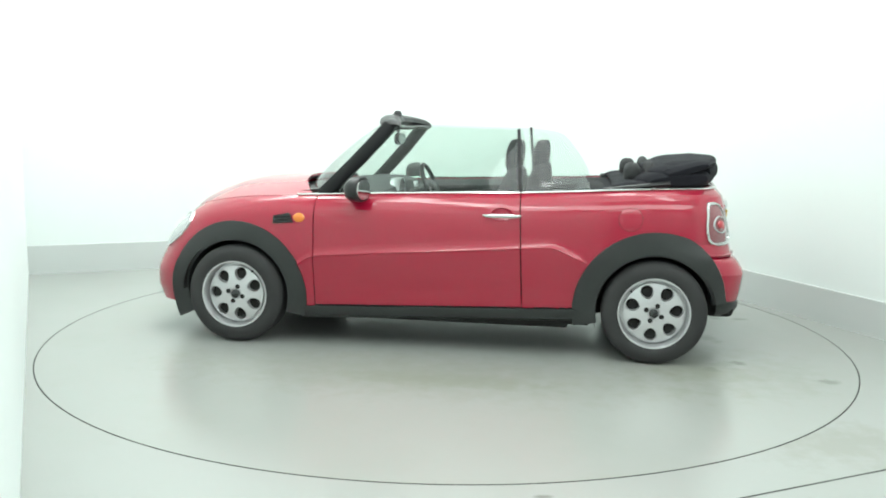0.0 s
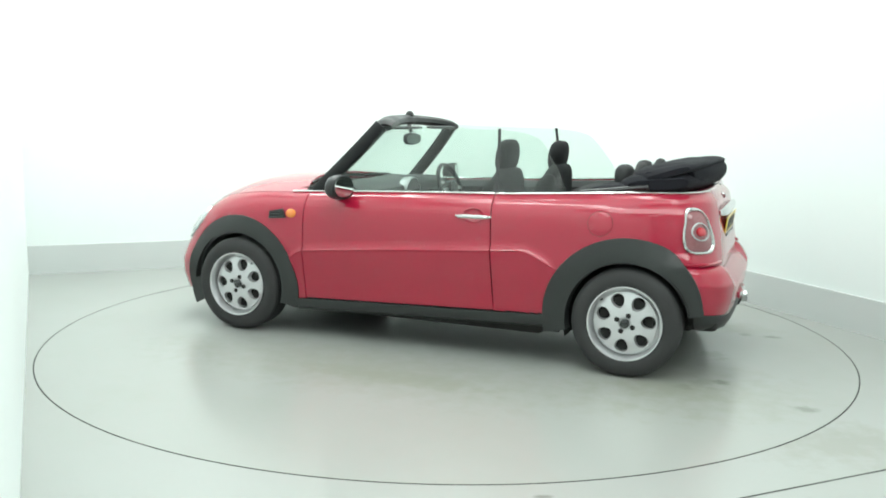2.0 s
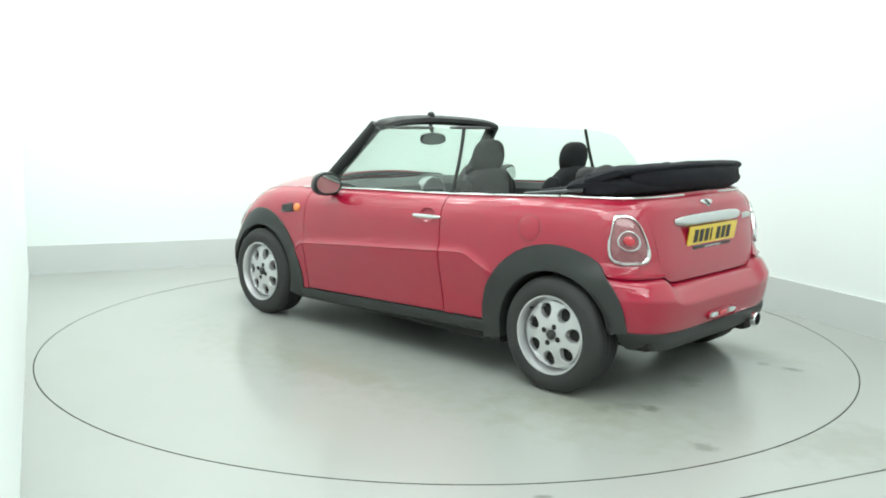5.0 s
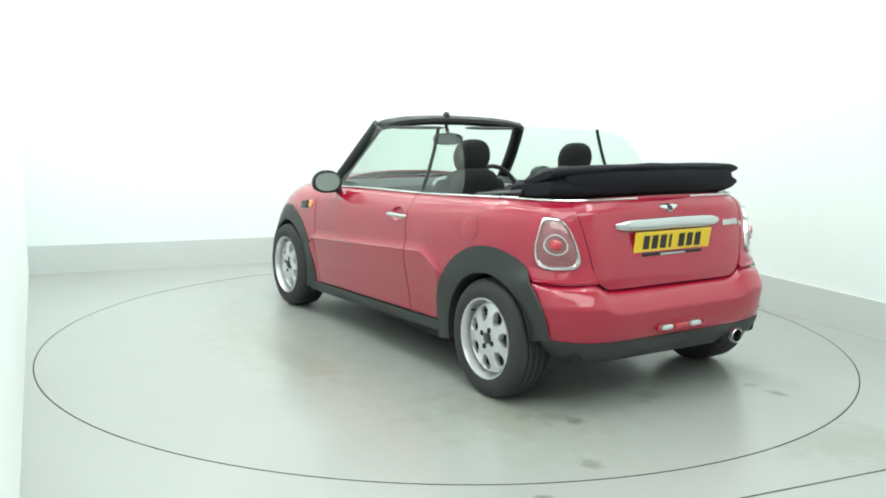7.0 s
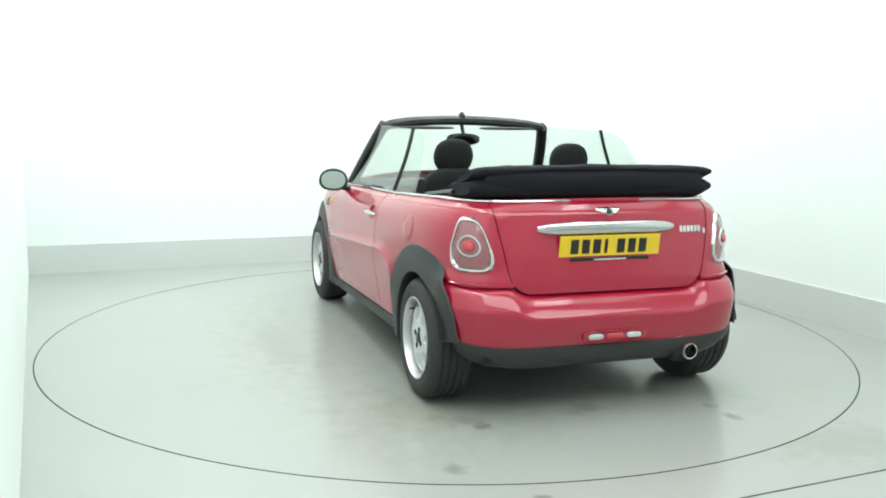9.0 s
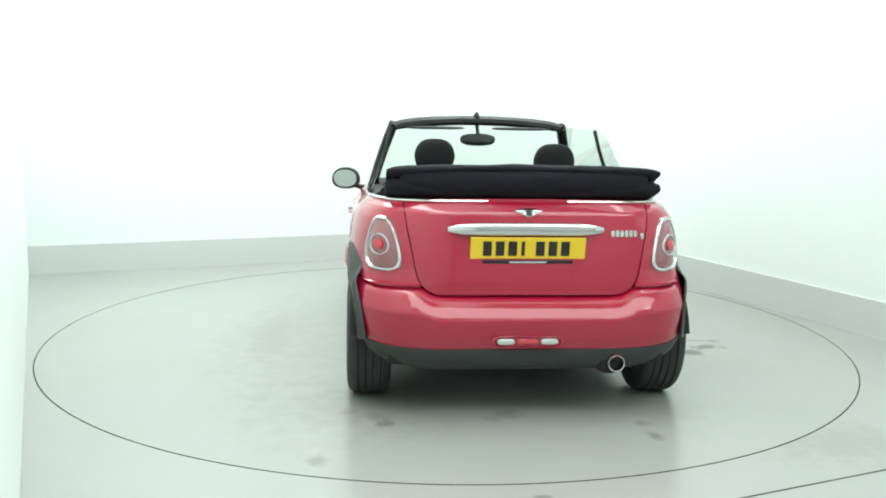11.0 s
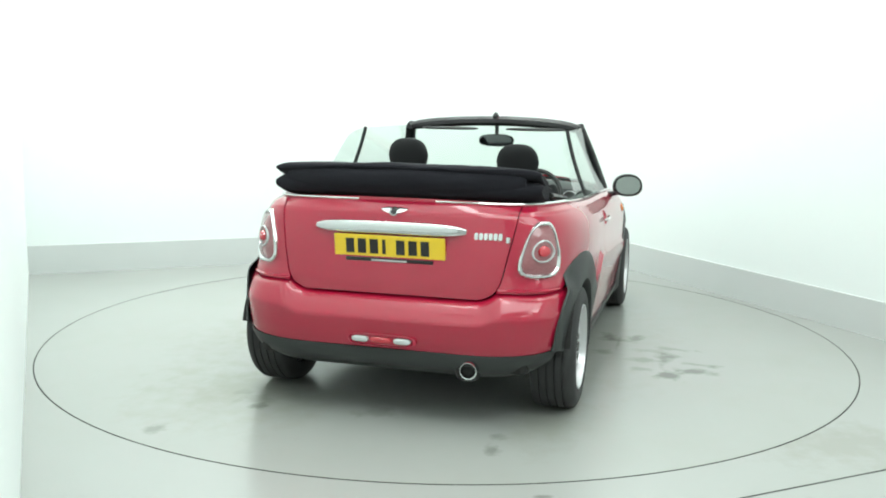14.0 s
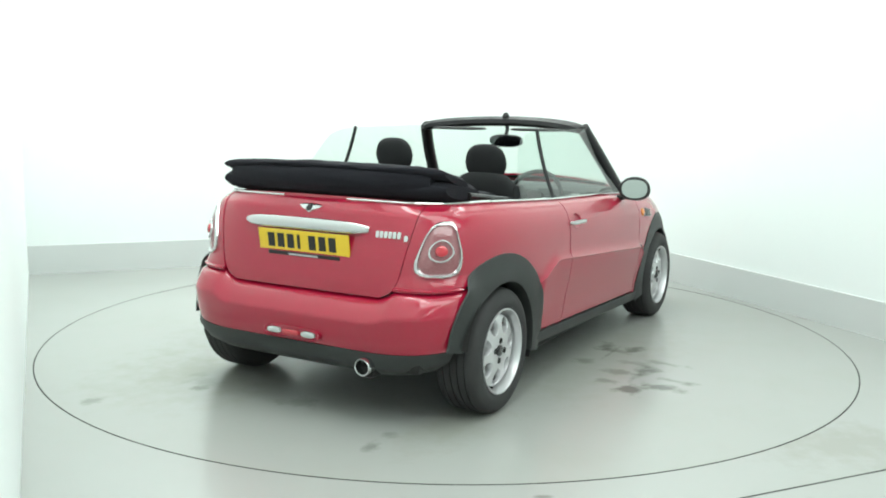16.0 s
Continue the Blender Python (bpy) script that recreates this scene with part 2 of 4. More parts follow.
FABRIC.tint(FABRIC.noise(5, 4), (0.012, 0.012, 0.016), 0.7).bump(FABRIC.noise(9, 3), 0.02, 0.25).bump(FABRIC.noise(600, 2), 0.001, 0.4)
PAD = Mat("charcoal_padding", (0.022, 0.023, 0.024), 0.85)
PAD.tint(PAD.noise(25, 4), (0.042, 0.042, 0.042), 0.7).bump(PAD.noise(40, 4), 0.01, 0.4)
SEAT = Mat("black_seat_cloth", (0.011, 0.0115, 0.012), 0.85, Specular_IOR_Level=0.3)
SEAT.tint(SEAT.noise(14, 4), (0.013, 0.014, 0.015), 0.6).bump(SEAT.noise(90, 3), 0.001, 0.2)
CABIN = Mat("dark_cabin_plastic", (0.022, 0.024, 0.024), 0.6)
CABIN.tint(CABIN.noise(6, 3), (0.035, 0.037, 0.036), 0.6).bump(CABIN.noise(350, 2), 0.0008, 0.3)
SILVER = Mat("satin_silver_trim", (0.36, 0.37, 0.37), 0.35, 0.8)
AMBER = Mat("amber_lens", (0.72, 0.20, 0.012), 0.15, Coat_Weight=1.0)
LENS = Mat("red_tinted_lens", (0.20, 0.05, 0.06), 0.12, Coat_Weight=1.0)
LENS.tint(LENS.noise(55, 2, stretch=(1, 1, 4)), (0.36, 0.16, 0.17), 0.7)
LAMP_RED = Mat("bright_red_lens", (0.50, 0.03, 0.045), 0.1, Coat_Weight=1.0)
# mirror glass with the dark reflection of the folded top put into its colour
DARK_REFLECTION = Mat("dark_reflection_glass", (0.10, 0.11, 0.11), 0.05, 1.0)
CLEAR = Mat("clear_lamp_lens", (0.50, 0.52, 0.52), 0.08, 0.2, Coat_Weight=1.0)
PLATE = Mat("yellow_plate", (0.78, 0.54, 0.015), 0.3, Coat_Weight=0.4)
PLATE.tint(PLATE.noise(20, 3), (0.72, 0.48, 0.015), 0.5)
INK = Mat("black_plate_ink", (0.012, 0.012, 0.012), 0.5)
WHITE = Mat("white_print", (0.5, 0.5, 0.5), 0.5)
MIRROR = Mat("mirror_glass", (0.48, 0.52, 0.50), 0.02, 1.0)
GLASS = bpy.data.materials.new("tinted_window_glass")
GLASS.use_nodes = True
g = GLASS.node_tree
tr, gl, mx, fr, pw, ad = (g.nodes.new(k) for k in ("ShaderNodeBsdfTransparent", "ShaderNodeBsdfGlossy", "ShaderNodeMixShader", "ShaderNodeLayerWeight", "ShaderNodeMath", "ShaderNodeMath"))
tr.inputs[0].default_value = (0.81, 0.885, 0.845, 1)
gl.inputs["Roughness"].default_value = 0.015
fr.inputs[0].default_value = 0.5
pw.operation, ad.operation = "POWER", "MULTIPLY_ADD"
pw.inputs[1].default_value = 4.0
ad.inputs[1].default_value, ad.inputs[2].default_value = 0.75, 0.05
g.links.new(fr.outputs["Facing"], pw.inputs[0])
g.links.new(pw.outputs[0], ad.inputs[0])
g.links.new(ad.outputs[0], mx.inputs[0])
g.links.new(tr.outputs[0], mx.inputs[1])
g.links.new(gl.outputs[0], mx.inputs[2])
g.links.new(mx.outputs[0], g.nodes["Material Output"].inputs["Surface"])


# ---- the car's shape: x ahead, y to its left, z up, from the middle of the wheelbase ----
def table(x, pts):
    if x <= pts[0][0]:
        return pts[0][1]
    for (a, p), (b, q) in zip(pts, pts[1:]):
        if x <= b:
            return p + (q - p) * (x - a) / (b - a)
    return pts[-1][1]


def soft(x, pts, h=0.06):
    return (table(x - h, pts) + 2 * table(x, pts) + table(x + h, pts)) / 4


ZB = 0.20
AXLE_F, AXLE_R, HUB_Z = 1.270, -1.2335, 0.300
T_TOP = ((-1.7, 1.0), (-1.2, 0.995), (-0.46, 0.957), (0.2, 0.938), (0.62, 0.92), (0.9, 0.908), (1.25, 0.888), (1.5, 0.846), (1.7, 0.785), (1.85, 0.71))
T_W = ((0, 0.792), (0.06, 0.803), (0.25, 0.820), (0.45, 0.838), (0.53, 0.842), (0.66, 0.841), (0.75, 0.840), (0.82, 0.834), (0.88, 0.823), (0.93, 0.803), (0.97, 0.778), (1.0, 0.742))
T_LEDGE = ((-0.32, 0.0), (-0.10, 0.0095), (-0.02, 0.0150), (-0.006, 0.0168), (-0.0015, 0.0195), (0.0, 0.0200), (0.004, 0.0172), (0.0095, 0.0142), (0.016, 0.0112), (0.0243, 0.0083), (0.035, 0.0053), (0.0486, 0.0026), (0.0676, 0.0006), (0.09, 0.0))
T_LR = ((0.0, 1.66), (0.06, 1.70), (0.16, 1.765), (0.24, 1.785), (0.44, 1.80), (0.5, 1.785), (0.53, 1.74), (0.55, 1.688), (0.7, 1.674), (0.83, 1.655), (0.95, 1.633), (1.0, 1.59))
T_LF = ((0.0, 1.905), (0.2, 1.935), (0.4, 1.93), (0.55, 1.90), (0.7, 1.86), (0.85, 1.80), (0.95, 1.745), (1.0, 1.70))
N_B = 6.7


def top(x):
    return soft(x, T_TOP, 0.10)


def n_front(v):
    return 6.0 - 1.5 * max(0.0, (v - 0.35) / 0.65)


def reach(v, ahead):
    return table(v, T_LF if ahead else T_LR)


def n_rear(v):
    return 8.5 - 2.6 * min(1.0, max(0.0, (v - 0.40) / 0.22))


def crease(x):
    """The height share of the crease along the flank, which dips towards both arches."""
    bend = lambda d: (d + math.sqrt(d * d + 0.0009)) / 2
    return max(0.22, 0.562 - 0.070 * x - 1.0 * bend(x - 0.79) - 0.75 * bend(-0.66 - x))


def follow(v, x):
    """Bends the rows of a flank panel so that they run along the crease."""
    if abs(x) > 1.3:
        return v
    c = crease(x)
    return v * c / 0.55 if v < 0.55 else c + (v - 0.55) * (1 - c) / 0.45


def wide(v, x=None):
    w = soft(v, T_W, 0.025) if v < 0.96 else table(v, T_W)
    if x is not None and x < -1.2 and v < 0.56:
        w *= 1 - 0.035 * min(1.0, (-1.2 - x) / 0.35) * min(1.0, (0.56 - v) / 0.1)
    if x is None or x > 0.90 or x < -0.86:
        return w
    return w + table(v - crease(x), T_LEDGE) * min(1.0, (0.90 - x) / 0.05, (x + 0.86) / 0.05)


def side(x, v):
    """A point of the left flank by its length and height share."""
    L, n = reach(v, x > 0), (n_front(v) if x > 0 else n_rear(v))
    r = max(0.0, 1 - min(1.0, abs(x) / L) ** n)
    return Vector((x, wide(v, x) * r ** (1 / n), ZB + v * (top(x) - ZB)))


def v_at(x, z):
    return (z - ZB) / (top(x) - ZB)


def flank(x, z, out=0.0):
    p = side(x, v_at(x, z))
    return Vector((p.x, p.y + out, z))


def tail(y, z, out=0.0):
    """A point of the rear by its width and height."""
    v = v_at(-1.6, z)
    n = n_rear(v)
    r = max(0.0, 1 - min(1.0, abs(y) / wide(v)) ** n)
    return Vector((-reach(v, False) * r ** (1 / n) - out, y, z))


def wrap(f, v):
    """The outline from the middle of the flank (0) to the middle of the rear (1)."""
    a = f * math.pi / 2
    s, c = math.sin(a), math.cos(a)
    n = n_rear(v)
    x = -reach(v, False) * s ** (2 / n) if s > 0 else 0.0
    return Vector((x, wide(v, x) * max(0.0, c) ** (2 / n), ZB + v * (top(x) - ZB)))


def wrap_front(f, v):
    a = f * math.pi / 2
    n = n_front(v)
    s, c = math.sin(a), math.cos(a)
    x = reach(v, True) * s ** (2 / n) if s > 0 else 0.0
    return Vector((x, wide(v, x) * max(0.0, c) ** (2 / n), ZB + v * (top(x) - ZB)))


def f_of_x(x, v):
    """The share along the outline at which it passes x."""
    L, n = reach(v, x > 0), (n_front(v) if x > 0 else n_rear(v))
    return math.asin(min(1.0, (abs(x) / L)) ** (n / 2)) * 2 / math.pi


def f_of_y(y, v, ahead=False):
    return math.acos(min(1.0, (abs(y) / wide(v))) ** ((n_front(v) if ahead else n_rear(v)) / 2)) * 2 / math.pi


def steps(a, b, n):
    return [a + (b - a) * i / n for i in range(n + 1)]


def grid(fn, us, vs, keep=None, mirror=False, thick=0.012, bm=None):
    """A sheet over fn(u, v), with its edges turned in by its thickness."""
    own = bm is None
    bm = bm or bmesh.new()
    pts = [[fn(u, v) for v in vs] for u in us]
    verts = [[bm.verts.new((p.x, -p.y if mirror else p.y, p.z)) for p in row] for row in pts]
    made = []
    for i in range(len(us) - 1):
        for j in range(len(vs) - 1):
            mid = (pts[i][j] + pts[i + 1][j + 1]) / 2
            if keep and not keep(mid):
                continue
            q = (verts[i][j], verts[i + 1][j], verts[i + 1][j + 1], verts[i][j + 1])
            try:
                made.append(bm.faces.new(q))
            except ValueError:
                pass
    if own:
        bmesh.ops.remove_doubles(bm, verts=bm.verts, dist=1e-5)
        loose = [v for v in bm.verts if not v.link_faces]
        bmesh.ops.delete(bm, geom=loose, context="VERTS")
        bmesh.ops.recalc_face_normals(bm, faces=bm.faces)
        c = sum((f.calc_center_median() for f in bm.faces), Vector()) / max(1, len(bm.faces))
        away = sum(((f.calc_center_median() - Vector((0.0, 0, 0.45))).dot(f.normal) for f in bm.faces))
        if away < 0:
            bmesh.ops.reverse_faces(bm, faces=bm.faces)
        if thick:
            bm.normal_update()
            push = {v: v.normal.copy() for v in bm.verts}
            rim = [e for e in bm.edges if e.is_boundary]
            r = bmesh.ops.extrude_edge_only(bm, edges=rim)
            for v in r["geom"]:
                if isinstance(v, bmesh.types.BMVert):
                    o = [e.other_vert(v) for e in v.link_edges if e.other_vert(v) in push]
                    if o:
                        v.co -= push[o[0]] * thick
    return bm


def arch_gap(p, r):
    return all((p.x - ax) ** 2 + (p.z - HUB_Z) ** 2 > r * r for ax in (AXLE_F, AXLE_R))


def sill_top(x):
    return 0.275 - 0.036 * x


def smooth_part(name, bm, mat, parent, label="", angle=32):
    return part(name, bm, mat, parent, label, smooth=angle)


def sweep(path, section, bm=None, closed=False, up=Vector((0, 0, 1)), size=None):
    """A bar of the given section (pairs across and up) along a path."""
    bm = bm or bmesh.new()
    rings = []
    n = len(path)
    for i, p in enumerate(path):
        a, b = (path[i - 1] if i or closed else p), (path[(i + 1) % n] if i < n - 1 or closed else p)
        d = (b - a).normalized()
        s = d.cross(up).normalized()
        w = s.cross(d).normalized()
        k = size(i / (n - 1)) if size else 1.0
        rings.append([bm.verts.new(p + s * x * k + w * y * k) for x, y in section])
    m = len(section)
    for i in range(n if closed else n - 1):
        A, B = rings[i], rings[(i + 1) % n]
        for j in range(m):
            bm.faces.new((A[j], A[(j + 1) % m], B[(j + 1) % m], B[j]))
    if not closed:
        bm.faces.new(rings[0])
        bm.faces.new(list(reversed(rings[-1])))
    bmesh.ops.recalc_face_normals(bm, faces=bm.faces)
    return bm


def round_section(rx, ry, n=10, power=2.0):
    out = []
    for i in range(n):
        a = 2 * math.pi * i / n
        c, s = math.cos(a), math.sin(a)
        out.append((rx * math.copysign(abs(c) ** (2 / power), c), ry * math.copysign(abs(s) ** (2 / power), s)))
    return out


def lathe(profile, steps_n=48, axis="Y", bm=None, at=(0, 0, 0)):
    """Turns (radius, along) pairs round an axis."""
    bm = bm or bmesh.new()
    rings = []
    for r, h in profile:
        ring = []
        for i in range(steps_n):
            a = 2 * math.pi * i / steps_n
            c, s = r * math.cos(a), r * math.sin(a)
            p = {"Y": (c, h, s), "X": (h, c, s), "Z": (c, s, h)}[axis]
            ring.append(bm.verts.new(Vector(p) + Vector(at)))
        rings.append(ring)
    for A, B in zip(rings, rings[1:]):
        for i in range(steps_n):
            j = (i + 1) % steps_n
            bm.faces.new((A[i], A[j], B[j], B[i]))
    bmesh.ops.recalc_face_normals(bm, faces=bm.faces)
    return bm


def blob(size, at, power=2.6, nu=24, nv=14, bm=None, bend=None, turn=None):
    """A rounded cushion: a superellipsoid."""
    bm = bm or bmesh.new()
    pw = lambda x: math.copysign(abs(x) ** (2 / power), x)
    rows = []
    for j in range(nv + 1):
        b = math.pi * (j / nv - 0.5)
        row = []
        for i in range(nu):
            a = 2 * math.pi * i / nu
            p = Vector((size[0] * pw(math.cos(b)) * pw(math.cos(a)), size[1] * pw(math.cos(b)) * pw(math.sin(a)), size[2] * pw(math.sin(b))))
            if bend:
                p = bend(p)
            if turn:
                p = turn @ p
            row.append(bm.verts.new(p + Vector(at)))
        rows.append(row)
    for A, B in zip(rows, rows[1:]):
        for i in range(nu):
            bm.faces.new((A[i], A[(i + 1) % nu], B[(i + 1) % nu], B[i]))
    bmesh.ops.remove_doubles(bm, verts=bm.verts, dist=1e-5)
    bmesh.ops.recalc_face_normals(bm, faces=bm.faces)
    return bm


def turned(bm, m):
    bmesh.ops.transform(bm, matrix=m, verts=bm.verts)
    return bm


def pad_on(fn, rings, n=36, power=2.0, flip=False):
    """A plate on a surface: fn(a, b, out) over the unit disc; rings are pairs of radius and height."""
    bm = bmesh.new()
    rows = []
    for r, h in rings:
        row = []
        for a, b in round_section(r, r, n, power):
            row.append(bm.verts.new(fn(a, b, h)))
        rows.append(row)
    for A, B in zip(rows, rows[1:]):
        for i in range(n):
            bm.faces.new((A[i], A[(i + 1) % n], B[(i + 1) % n], B[i]))
    if rings[-1][0] > 0.02:
        bm.faces.new(rows[-1])
    bmesh.ops.remove_doubles(bm, verts=bm.verts, dist=1e-6)
    bmesh.ops.recalc_face_normals(bm, faces=bm.faces)
    return bm


car = tagged(new("car"), "red two-door convertible with black arches, soft top folded down", "car")

BOOT_Y = ((0.575, 0.37), (0.588, 0.425), (0.600, 0.455), (0.615, 0.478), (0.635, 0.497), (0.665, 0.510), (0.70, 0.519), (0.78, 0.535), (0.90, 0.560), (1.02, 0.575))


def panels(m):
    s = -1 if m else 1
    fl = lambda p: Vector((p.x, s * p.y, p.z))
    G = 0.003
    # front wing
    def wing(u, v):
        lo = 0.02
        vv = lo + (1 - lo) * v
        if u < 0.6:
            x = 0.772 + G + (1.45 - 0.772 - G) * u / 0.6
            e = min(1.0, max(0.0, (1.25 - x) / 0.2))
            return side(x, vv + (follow(vv, x) - vv) * e)
        f0, f1 = f_of_x(1.45, vv), 0.80 - 0.12 * v
        return wrap_front(f0 + (f1 - f0) * (u - 0.6) / 0.4, vv)
    smooth_part("front_wing", grid(wing, steps(0, 1, 75), sorted(set(steps(0, 1, 60) + [(0.55 + d - 0.02) / 0.98 for d, o in T_LEDGE])), lambda p: arch_gap(p, 0.415) and p.z > 0.2, m), RED, car)
    # door
    def door(u, v):
        x = 0.772 - G + (-0.452 + G - 0.772 + G) * u - 0.03 * (1 - v) * u
        v0 = v_at(x, sill_top(x) + 0.008)
        lo = follow(0.2, x)
        return side(x, follow(v, x) if v > 0.2 else v0 + (lo - v0) * v / 0.2)
    def uncut(p):
        return ((p.x + 0.350) / 0.064) ** 2 + ((p.z - 0.838) / 0.040) ** 2 > 0.97
    d = smooth_part("door", grid(door, sorted(set(steps(0, 1, 40) + steps(0.85, 0.985, 44))), sorted(set(DOOR_V + steps(0.78, 0.92, 34))), uncut, m), RED, car)
    bm = bmesh.new()
    # handle, its cup and the lock side pieces
    hp = [fl(flank(x, 0.832 - 0.02 * (x + 0.25) * 0.6, 0.022)) for x in steps(-0.245, -0.462, 10)]
    for k, e in ((0, 0.016), (10, 0.016)):
        hp[k] = hp[k] - Vector((0, s * e, 0))
    smooth_part("door_handle", sweep(hp, round_section(0.008, 0.0115, 12), size=lambda t: 1.0 - 0.45 * abs(2 * t - 1) ** 4), CHROME, d, "slim chrome door handle")
    cup = lambda a, b, h: fl(flank(-0.350 + 0.064 * a, 0.838 + 0.040 * b, h))
    smooth_part("handle_cup", pad_on(cup, ((1.09, 0.0), (1.07, 0.0012), (1.0, 0.0012), (0.93, -0.005), (0.75, -0.013), (0.4, -0.017), (0.0, -0.018)), 40), RED, d, "hollow red handle recess")
    # rear quarter
    def quarter(u, v):
        x0 = -0.452 - G - 0.03 * (1 - v)
        v0 = 0.04
        vv = v0 + (1 - v0) * v
        y1 = table(ZB + vv * (1.0 - ZB), BOOT_Y) + G
        if u < 0.6:
            x = x0 + (-1.38 - x0) * u / 0.6
            e = min(1.0, max(0.0, (x + 1.25) / 0.2))
            return side(x, vv + (follow(vv, x) - vv) * e)
        f0, f1 = f_of_x(-1.38, vv), f_of_y(y1, vv)
        return wrap(f0 + (f1 - f0) * (u - 0.6) / 0.4, vv)
    def q_keep(p):
        return arch_gap(p, 0.435) and p.z > sill_top(p.x) + 0.006 and (p.x > -1.2 or p.z > 0.636)
    q = smooth_part("rear_quarter", grid(quarter, steps(0, 1, 90), QUARTER_V, q_keep, m), RED, car)
    if not m:
        flap = lambda a, b, h: fl(flank(-1.08 + 0.066 * a, 0.834 + 0.066 * b, h))
        smooth_part("fuel_flap", pad_on(flap, ((1.0, -0.002), (1.0, 0.0012), (0.97, 0.002), (0.5, 0.002), (0.0, 0.002)), 44), RED, q, "round red fuel flap")
        smooth_part("flap_gap", pad_on(lambda a, b, h: fl(flank(-1.08 + 0.068 * a, 0.834 + 0.068 * b, h)), ((1.0, 0.0004), (0.9, 0.0006)), 44), JOINT, q)
    # sill
    def sill(u, w):
        x = 0.86 - 1.74 * u
        zt = sill_top(x)
        z, o = ((zt, -0.01), (zt - 0.002, 0.010), (zt - 0.03, 0.014), (zt - 0.062, 0.006), (zt - 0.082, -0.03), (zt - 0.10, -0.12))[w]
        p = flank(x, max(z, 0.2), o)
        return Vector((x, p.y, z))
    smooth_part("side_sill", grid(sill, steps(0, 1, 24), range(6), None, m, 0.0), CLAD, car, "black plastic sill strip")
    # arch mouldings
    for ax, r1, zo, nm in ((AXLE_F, 0.448, 0.0, 0.855), (AXLE_R, 0.466, 0.0, 0.855)):
        def arch(u, w, ax=ax, r1=r1):
            a0, a1 = (-24, 196) if ax > 0 else (-12, 170)
            a = radians(a0 + (a1 - a0) * u)
            r0 = 0.332
            if ax < 0:
                r1 -= 0.055 * min(1.0, max(0.0, (math.degrees(a) - 115) / 50))
            r, lift = ((r1, -0.004), (r1 - 0.002, 0.004), (r1 - 0.02, 0.006), ((r0 + r1) / 2, 0.005), (r0 + 0.014, 0.004), (r0, 0.0), (r0 - 0.004, -0.02), (r0 - 0.004, -0.09))[w]
            x, z = ax + r * math.cos(a), HUB_Z + r * math.sin(a)
            k = min(1.0, (r1 - r) / (r1 - r0))
            zc = max(z, 0.235)
            y = flank(x, zc).y if abs(x) < 1.66 else flank(math.copysign(1.66, x), zc).y
            # the moulding keeps to the tyre's plane at its lip
            e = min(1.0, max(0.0, (1.64 - abs(x)) / 0.42))
            k *= 0.7 * e * e * (3 - 2 * e)
            y = max(y * (1 - k) + 0.836 * k, y + 0.001)
            if x > 1.5:
                y = min(y, 0.839 * max(0.01, 1 - (x / 1.935) ** 6) ** (1 / 6) + 0.008)
            if x < -1.4:
                # behind the wheel it follows the bumper's corner
                corner_y = 0.848 * max(0.01, 1 - (-x / 1.771) ** N_B) ** (1 / N_B) + 0.006
                e = min(1.0, (-1.4 - x) / 0.12) * min(1.0, max(0.0, (0.69 - z) / 0.06))
                y = min(y, corner_y) * (1 - e) + corner_y * e
            return Vector((x, y + lift, z))
        smooth_part("wheel_arch", grid(arch, steps(0, 1, 64), range(8), None, m, 0.0), CLAD, car, "black plastic wheel arch moulding")
        def liner(u, w, ax=ax):
            a = radians(2 + 196 * u) if ax > 0 else radians(-18 + 186 * u)
            r = (0.345, 0.345, 0.345, 0.02)[w]
            return Vector((ax + r * math.cos(a), (0.815, 0.70, 0.42, 0.41)[w], HUB_Z + r * math.sin(a)))
        smooth_part("wheel_housing", grid(liner, steps(0, 1, 28), range(4), None, m, 0.0), MATT, car)
    # belt trim in three lengths
    def belt(x):
        p = side(x, 1.0)
        return fl(Vector((x, p.y + 0.001, p.z + 0.004)))
    for a, b in ((0.90, -0.448), (-0.456, -1.19)):
        smooth_part("belt_trim", sweep([belt(x) for x in steps(a, b, 24)], round_section(0.010, 0.0075, 8)), CHROME, car, "chrome waist strip")
    f0 = f_of_x(-1.197, 1.0)
    f1 = f_of_y(0.185, 1.0)
    pts = []
    for f in steps(f0, f1, 30):
        p = wrap(f, 1.0)
        pts.append(fl(Vector((p.x, p.y, p.z + 0.006 + 0.008 * max(0, f - 0.6)))))
    smooth_part("belt_trim", sweep(pts, round_section(0.010, 0.0075, 8)), CHROME, car, "chrome waist strip")
    # side vent with the repeater lamp
    v = smooth_part("side_vent", grid(lambda u, w: fl(flank(0.895 + 0.130 * u + 0.03 * w * (1 - u), 0.752 - 0.010 * u + 0.058 * w * (1 - 0.2 * u), 0.005)), steps(0, 1, 6), steps(0, 1, 4), None, False, 0.006), BLACK, car, "black side vent with slats")
    for k in range(3):
        smooth_part("slat", sweep([fl(flank(x, 0.762 + 0.017 * k - 0.08 * (x - 0.9), 0.010)) for x in steps(0.905, 1.015, 5)], round_section(0.006, 0.0035, 8)), GLOSSY, v)
    lens = lambda a, b, h: fl(flank(0.862 + 0.036 * a, 0.783 + 0.027 * b, h))
    smooth_part("indicator_lamp", pad_on(lens, ((1.0, 0.0), (1.0, 0.004), (0.8, 0.008), (0.4, 0.011), (0.0, 0.012)), 26), AMBER, v, "round amber indicator lens")
    # head lamp
    def hl(a, b, h):
        vv = 0.80 + 0.15 * b
        p = wrap_front(0.69 + 0.14 * a, vv)
        d = Vector((p.x - 0.8, p.y * 0.9, 0.25)).normalized()
        return fl(p + d * h)
